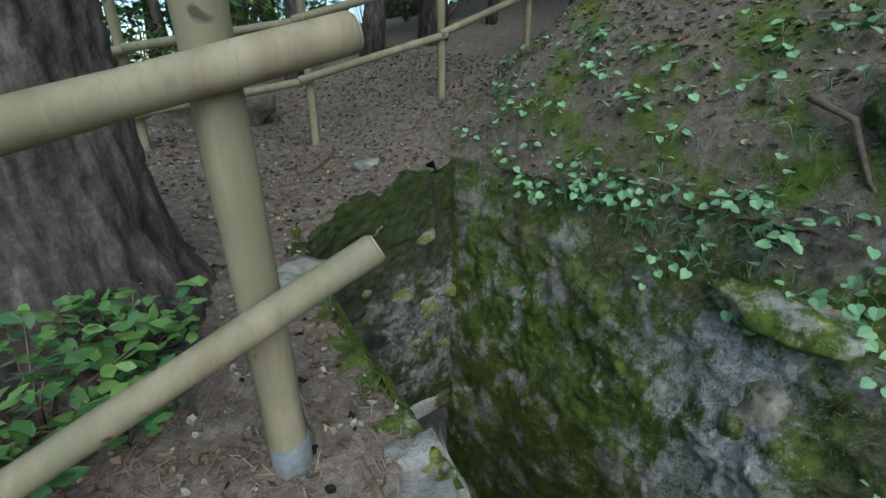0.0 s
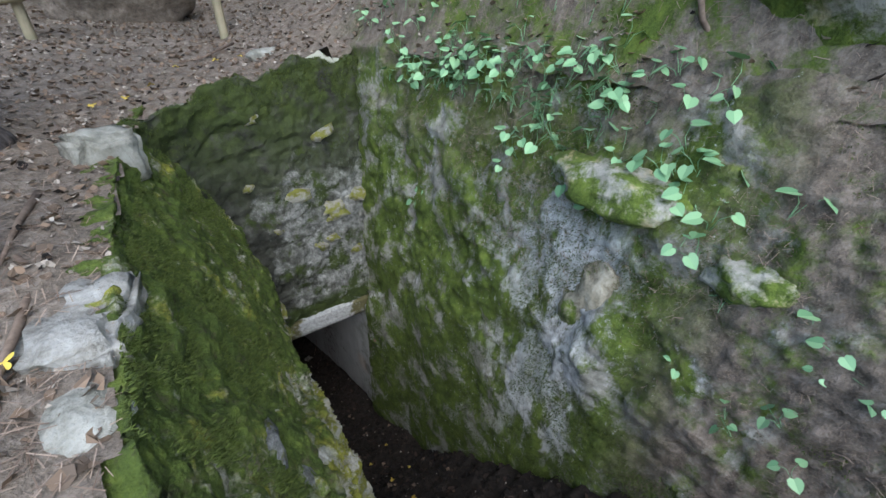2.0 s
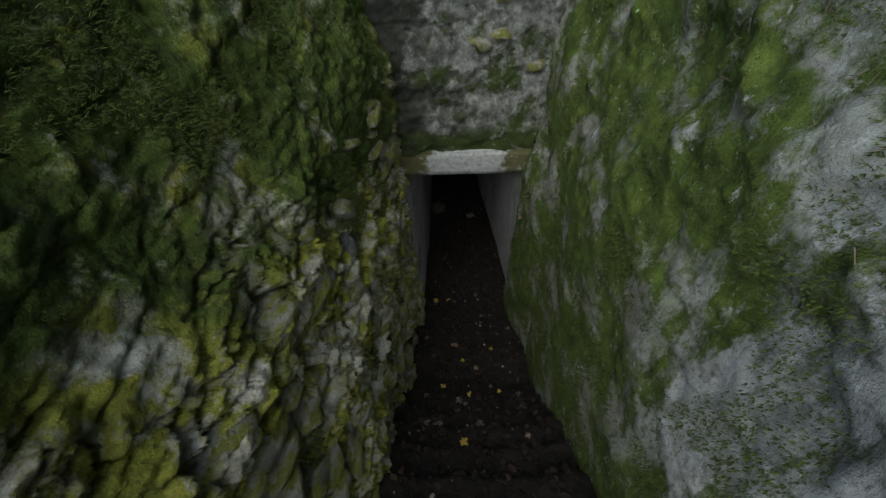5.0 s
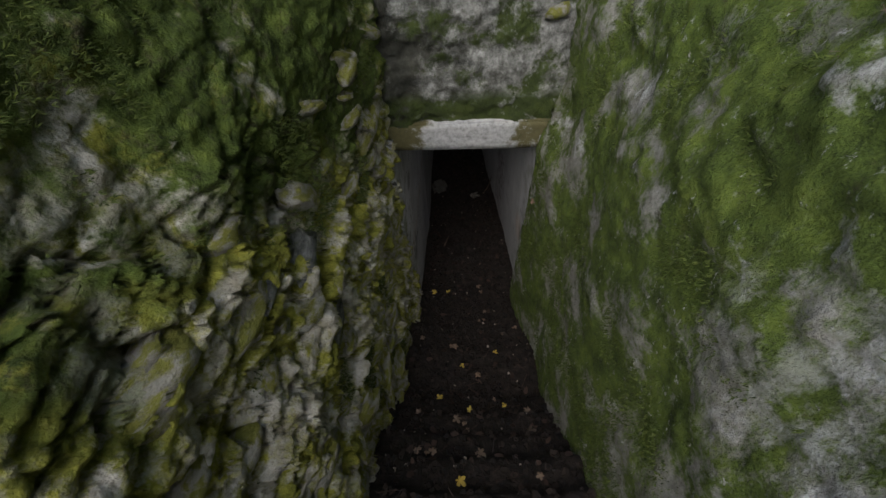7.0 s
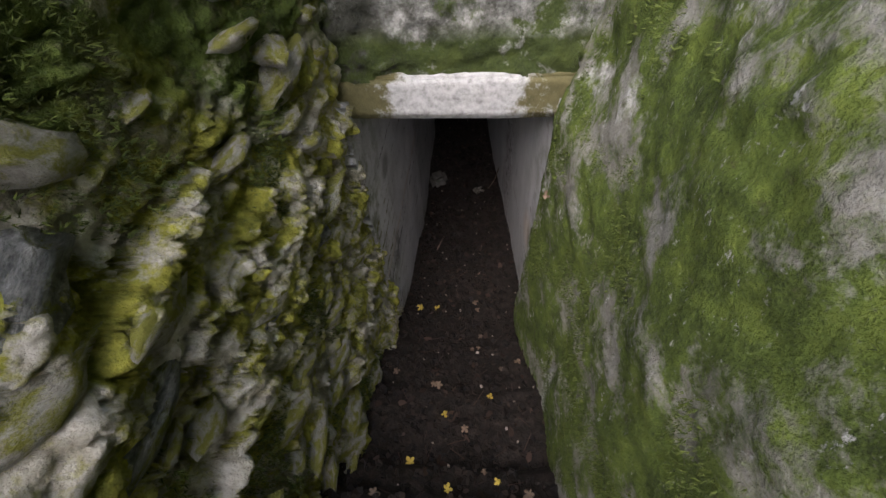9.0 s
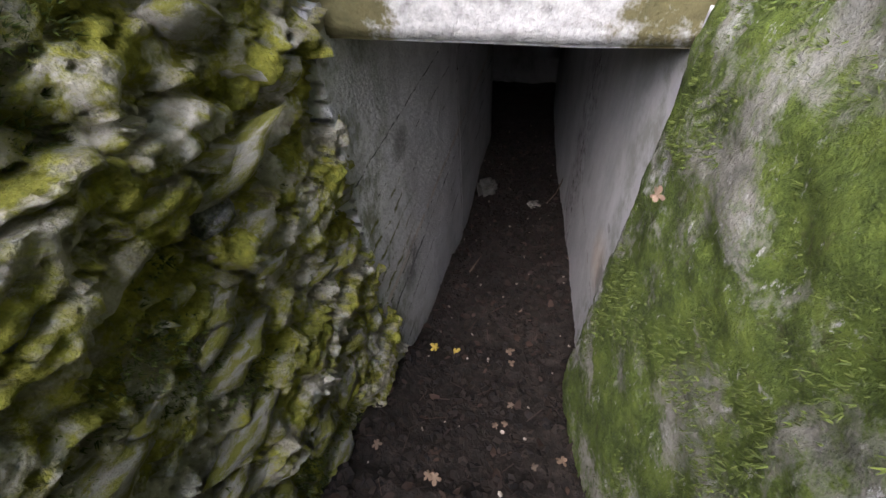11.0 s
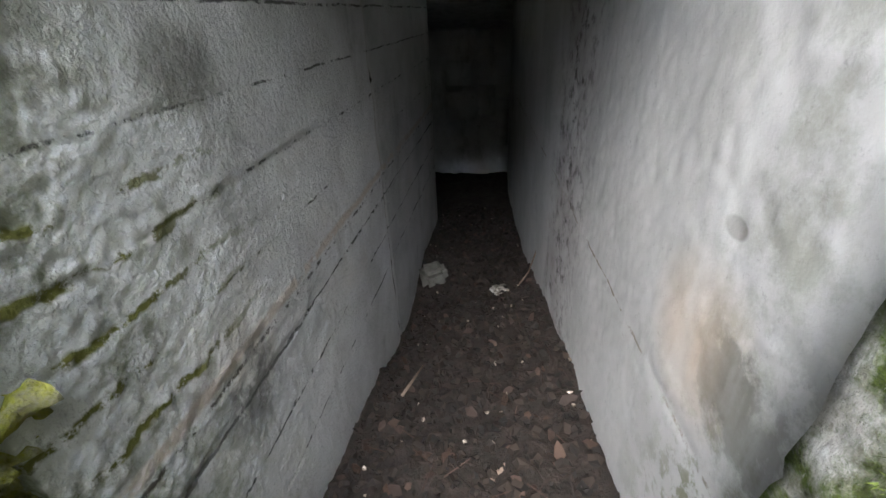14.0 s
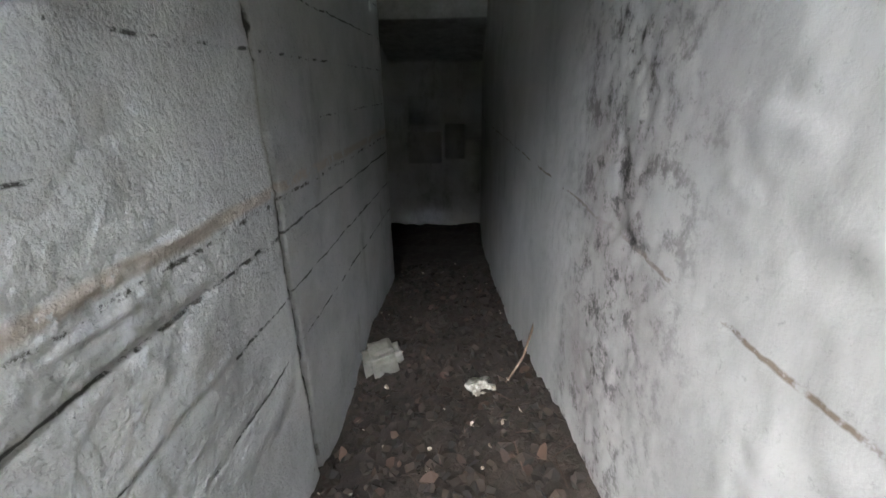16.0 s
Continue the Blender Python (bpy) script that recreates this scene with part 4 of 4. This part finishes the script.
# ---- seedlings ----
HEART = [[(0.02, 0, 0), (-0.12, -0.22, 0.03), (0.05, -0.46, 0.05), (0.38, -0.5, 0.03), (0.72, -0.3, 0.0), (1.0, 0, -0.08)],
         [(0.02, 0, 0), (1.0, 0, -0.08), (0.72, 0.3, 0.0), (0.38, 0.5, 0.03), (0.05, 0.46, 0.05), (-0.12, 0.22, 0.03)]]


def seedling(seed):
    rng = random.Random(seed)
    ob = new("seedling")
    stem = bmesh.new()
    leaves = []
    for k in range(rng.randint(3, 5)):
        w = 2.1 * k + rng.uniform(-0.4, 0.4)
        tip = Vector((math.cos(w) * 0.05, math.sin(w) * 0.05, rng.uniform(0.07, 0.13)))
        tube_bm([(0, 0, -0.03), (tip.x * 0.3, tip.y * 0.3, tip.z * 0.6), tip], [0.0022, 0.0018, 0.0012], 5, 0, stem)
        leaves.append((tip, (math.cos(w) * 0.3, math.sin(w) * 0.3, 1), rng.uniform(0.05, 0.082), w))
    part("stem", stem, M_LEAF, ob)
    for p, n, s, w in leaves:
        n = Vector(n).normalized()
        a = Vector((math.cos(w), math.sin(w), -0.2))
        a = (a - n * a.dot(n)).normalized()
        b = n.cross(a)
        verts, faces = [], []
        for poly in HEART:
            k0 = len(verts)
            verts += [p + (a * x + b * y + n * z) * s for x, y, z in poly]
            faces.append(list(range(k0, k0 + 6)))
        mesh_object("leaf", verts, faces, M_LEAF, ob)
    return tagged(ob, "small bright green seedling with rounded heart-shaped leaves", "seedling", "seedlings on the slope")


seeds = [seedling(k) for k in range(5)]
rng = random.Random(31)
spots = []
for _ in range(80):
    spots.append((rng.gauss(1.6, 0.55), rng.uniform(0.25, 0.6)))
for _ in range(42):
    spots.append((rng.uniform(0.05, 1.5), rng.uniform(-0.15, 0.6)))
for _ in range(8):
    spots.append((rng.uniform(-0.3, 0.3), rng.uniform(-0.2, 0.3)))
for _ in range(12):
    spots.append((rng.uniform(-0.9, 0.3), rng.uniform(-1.0, -0.2)))
for k, (y, z) in enumerate(spots):
    s = rng.uniform(0.7, 1.15) * (0.65 if z < -0.25 and y < 0.0 else 1.0)
    m = pose(right_x(y, z) - 0.01, y, z, rng.uniform(-15, 15), rng.uniform(-40, -20), rng.uniform(0, 360)) @ Matrix.Diagonal((s, s, s, 1))
    if k < 5:
        seeds[k].matrix_basis = pose(right_x(y, z) - 0.01, y, z, 0, -30, rng.uniform(0, 360))
    else:
        copy_thing(seeds[k % 5], m)
for k in range(95):
    x, y = rng.uniform(2.97, 3.75), rng.uniform(0.3, 3.6)
    copy_thing(seeds[k % 5], pose(x, y, land_z(x, y), rng.uniform(-12, 12), rng.uniform(-35, -10), rng.uniform(0, 360)))
for y, z in ((2.2, -0.55), (2.3, -0.7), (2.15, -0.85)):
    copy_thing(seeds[1], pose(right_x(y, z) - 0.02, y, z, 0, -70, 100 * y))
for x, y, z in ((2.55, 3.02, -2.42), (2.54, 3.0, -2.6)):
    copy_thing(seeds[2], pose(x, y, z, 0, -60, 80) @ Matrix.Diagonal((0.5, 0.5, 0.5, 1)))

# ---- moss, needles and fallen leaves ----
rng = random.Random(55)
BLADE = [[(-0.09, 0, -0.1), (0.09, 0, -0.1), (0.25, 0.1, 1.0)], [(-0.1, 0.1, -0.1), (0.06, -0.08, -0.1), (-0.3, -0.2, 0.8)], [(0.0, 0.12, -0.1), (0.05, -0.1, -0.1), (0.1, -0.4, 0.75)]]


def moss_field(p, scale, low):
    return fbm(p, scale, 4) + 0.1 * rng.gauss(0, 1) > low


tufts = []
while len(tufts) < 42000:
    y = rng.uniform(-0.9, 3.05)
    z = rng.uniform(max(FLOOR(y), -4.0), 0.55)
    p = (right_x(y, z), y, z)
    if moss_field(p, 2.4, 0.02):
        tufts.append((p, (-1, rng.gauss(0, 0.3), rng.uniform(-0.5, 0.7)), rng.uniform(0.007, 0.02), rng.uniform(0, 6.28)))
tagged(scatter("moss", tufts, M_MOSS, BLADE), "bright green moss tufts clinging to the rock", "moss", kind="stuff")
tufts = []
while len(tufts) < 30000:
    y = rng.uniform(0.3, 3.05)
    z = rng.uniform(max(FLOOR(y), -3.9), 0.0)
    p = (left_x(y, z) + 0.0, y, z)
    if moss_field(p, 2.8, 0.3 if z < -1.0 else -0.25):
        tufts.append((p, (1, rng.gauss(0, 0.3), rng.uniform(-0.3, 0.9)), rng.uniform(0.007, 0.024), rng.uniform(0, 6.28)))
tagged(scatter("moss", tufts, M_MOSS, BLADE), "dark green moss tufts over the rubble side", "moss", kind="stuff")
tufts = []
while len(tufts) < 9000:
    x = rng.uniform(0.6, 2.9)
    z = back_top(x) - abs(rng.gauss(0, 0.16))
    p = (x, back_y(x, z) + rng.uniform(-0.02, 0.06), z + 0.02)
    if moss_field(p, 3.0, -0.1):
        tufts.append((p, (0, -0.6, 1), rng.uniform(0.01, 0.028), rng.uniform(0, 6.28)))
tagged(scatter("moss", tufts, M_MOSS, BLADE), "thick green moss along the wall top", "moss", kind="stuff")

NEEDLE = [[(-1, -0.045, 0.0), (1, -0.045, 0.12), (1, 0.045, 0.12), (-1, 0.045, 0.0)]]
spots = []
while len(spots) < 34000:
    x, y = rng.uniform(-1.6, 5.0), rng.uniform(-1.2, 7.5)
    if rng.random() > 1.3 / (1 + 0.25 * (x * x + y * y) ** 0.5) or in_trench(x, y):
        continue
    z = land_z(x, y) + 0.035 * fbm((x, y, 0), 2.2) + 0.022 * fbm((x, y, 4), 9, 4)
    e = 0.04
    n = (land_z(x - e, y) - land_z(x + e, y), land_z(x, y - e) - land_z(x, y + e), 2 * e)
    n = Vector(n).normalized() + Vector((rng.gauss(0, 0.2), rng.gauss(0, 0.2), 0))
    spots.append(((x, y, z + 0.008), n, rng.uniform(0.015, 0.04), rng.uniform(0, 6.28)))
for _ in range(7000):
    y, z = rng.uniform(-1.2, 2.6), min(0.6, rng.gauss(-0.05, 0.4))
    if z > -1.0:
        spots.append(((right_x(y, z) - 0.015, y, z), (-1, rng.gauss(0, 0.3), 0.5), rng.uniform(0.008, 0.022), rng.uniform(0, 6.28)))
tagged(scatter("needles", spots, M_NEEDLE, NEEDLE), "scattered dry conifer needles and twigs", "needles", kind="stuff")


def litter(count, mat, low, high, label):
    spots = []
    while len(spots) < count:
        x, y = rng.uniform(-1.6, 5.0), rng.uniform(-1.0, 8.0)
        if not in_trench(x, y):
            spots.append(((x, y, land_z(x, y) + 0.035 * fbm((x, y, 0), 2.2) + 0.022 * fbm((x, y, 4), 9, 4) + 0.008), (rng.gauss(0, 0.45), rng.gauss(0, 0.45), 1), rng.uniform(low, high), rng.uniform(0, 6.28)))
    return tagged(scatter("leaf_litter", spots, mat, SCRAP), label, "leaf litter", kind="stuff")


SCRAP = [[(-0.5, -0.1, 0.12), (-0.2, -0.42, -0.05), (0.35, -0.3, 0.1), (0.1, 0.05, -0.06)], [(0.35, -0.3, 0.1), (0.6, 0.1, 0.22), (0.15, 0.45, 0.0), (0.1, 0.05, -0.06)], [(0.1, 0.05, -0.06), (0.15, 0.45, 0.0), (-0.45, 0.35, 0.2), (-0.5, -0.1, 0.12)]]
litter(7000, M_DRY, 0.02, 0.06, "dry brown leaf litter over the forest floor")
litter(6000, M_PALE, 0.012, 0.045, "bleached bark flakes and leaf scraps on the forest floor")
litter(450, M_ROT, 0.02, 0.055, "dark rotting leaves on the forest floor")
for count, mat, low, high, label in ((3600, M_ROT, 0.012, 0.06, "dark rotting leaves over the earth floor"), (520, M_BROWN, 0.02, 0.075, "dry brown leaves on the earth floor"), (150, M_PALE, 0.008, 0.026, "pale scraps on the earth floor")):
    spots = []
    for _ in range(count):
        y = rng.uniform(0.0, 7.0)
        x = rng.uniform(1.45, 2.55) if y < 3 else rng.uniform(1.52, RIGHT_IN(y))
        spots.append(((x, y, floor_at(x, y) + 0.01), (rng.gauss(0, 0.55), rng.gauss(0, 0.55), 1), rng.uniform(low, high), rng.uniform(0, 6.28)))
    tagged(scatter("leaf_litter", spots, mat, LEAF if mat == M_BROWN else SCRAP), label, "leaf litter", kind="stuff")


spots = []
for _ in range(420):
    y = rng.uniform(0.3, 6.5)
    x = rng.uniform(1.55, min(2.5, RIGHT_IN(max(y, 3.0)) - 0.03))
    spots.append(((x, y, floor_at(x, y) + 0.018), (rng.gauss(0, 0.25), rng.gauss(0, 0.25), 1), rng.uniform(0.015, 0.055), rng.uniform(0, 6.28)))
tagged(scatter("needles", spots, M_BROWN, NEEDLE), "thin dead twigs and stalks on the earth floor", "twigs", kind="stuff")


def fallen_leaf(x, y, z, s, mat, label):
    verts = []
    n = 40
    for k in range(n):
        w = 2 * math.pi * k / n
        r = s * (0.38 + 0.62 * abs(math.cos(2.5 * w)) ** 0.8) * (0.8 + 0.25 * math.cos(w))
        verts.append((r * math.cos(w), r * math.sin(w), 0.25 * s * math.cos(2 * w)))
    verts.append((0, 0, 0.1 * s))
    ob = mesh_object("fallen_leaf", verts, [(k, (k + 1) % n, n) for k in range(n)], mat)
    ob.matrix_basis = pose(x, y, z, rng.uniform(-20, 20), rng.uniform(-20, 20), rng.uniform(0, 360))
    return tagged(ob, label, "leaf", "fallen leaves")


for x, y in ((0.42, 0.72), (0.9, 3.3), (1.1, 3.55), (1.7, 4.1), (1.95, 4.2), (0.2, 0.6), (0.7, 3.2), (1.35, 4.0)):
    fallen_leaf(x, y, land_z(x, y) + 0.03, 0.035, M_YELLOW, "yellow fallen leaf on the forest floor")
for _ in range(38):
    y = rng.uniform(0.5, 3.3)
    x = rng.uniform(1.6, 2.45)
    dull = rng.random() < 0.7
    fallen_leaf(x, y, floor_at(x, y) + 0.03, rng.uniform(0.02, 0.04), M_DRY if dull else M_YELLOW, "withered brown fallen leaf on the steps" if dull else "yellow fallen leaf on the steps")
fallen_leaf(right_x(2.88, -2.6) - 0.03, 2.88, -2.6, 0.028, M_DRY, "dry leaf caught beside the tunnel mouth").rotation_euler = (0.3, -1.2, 0.2)
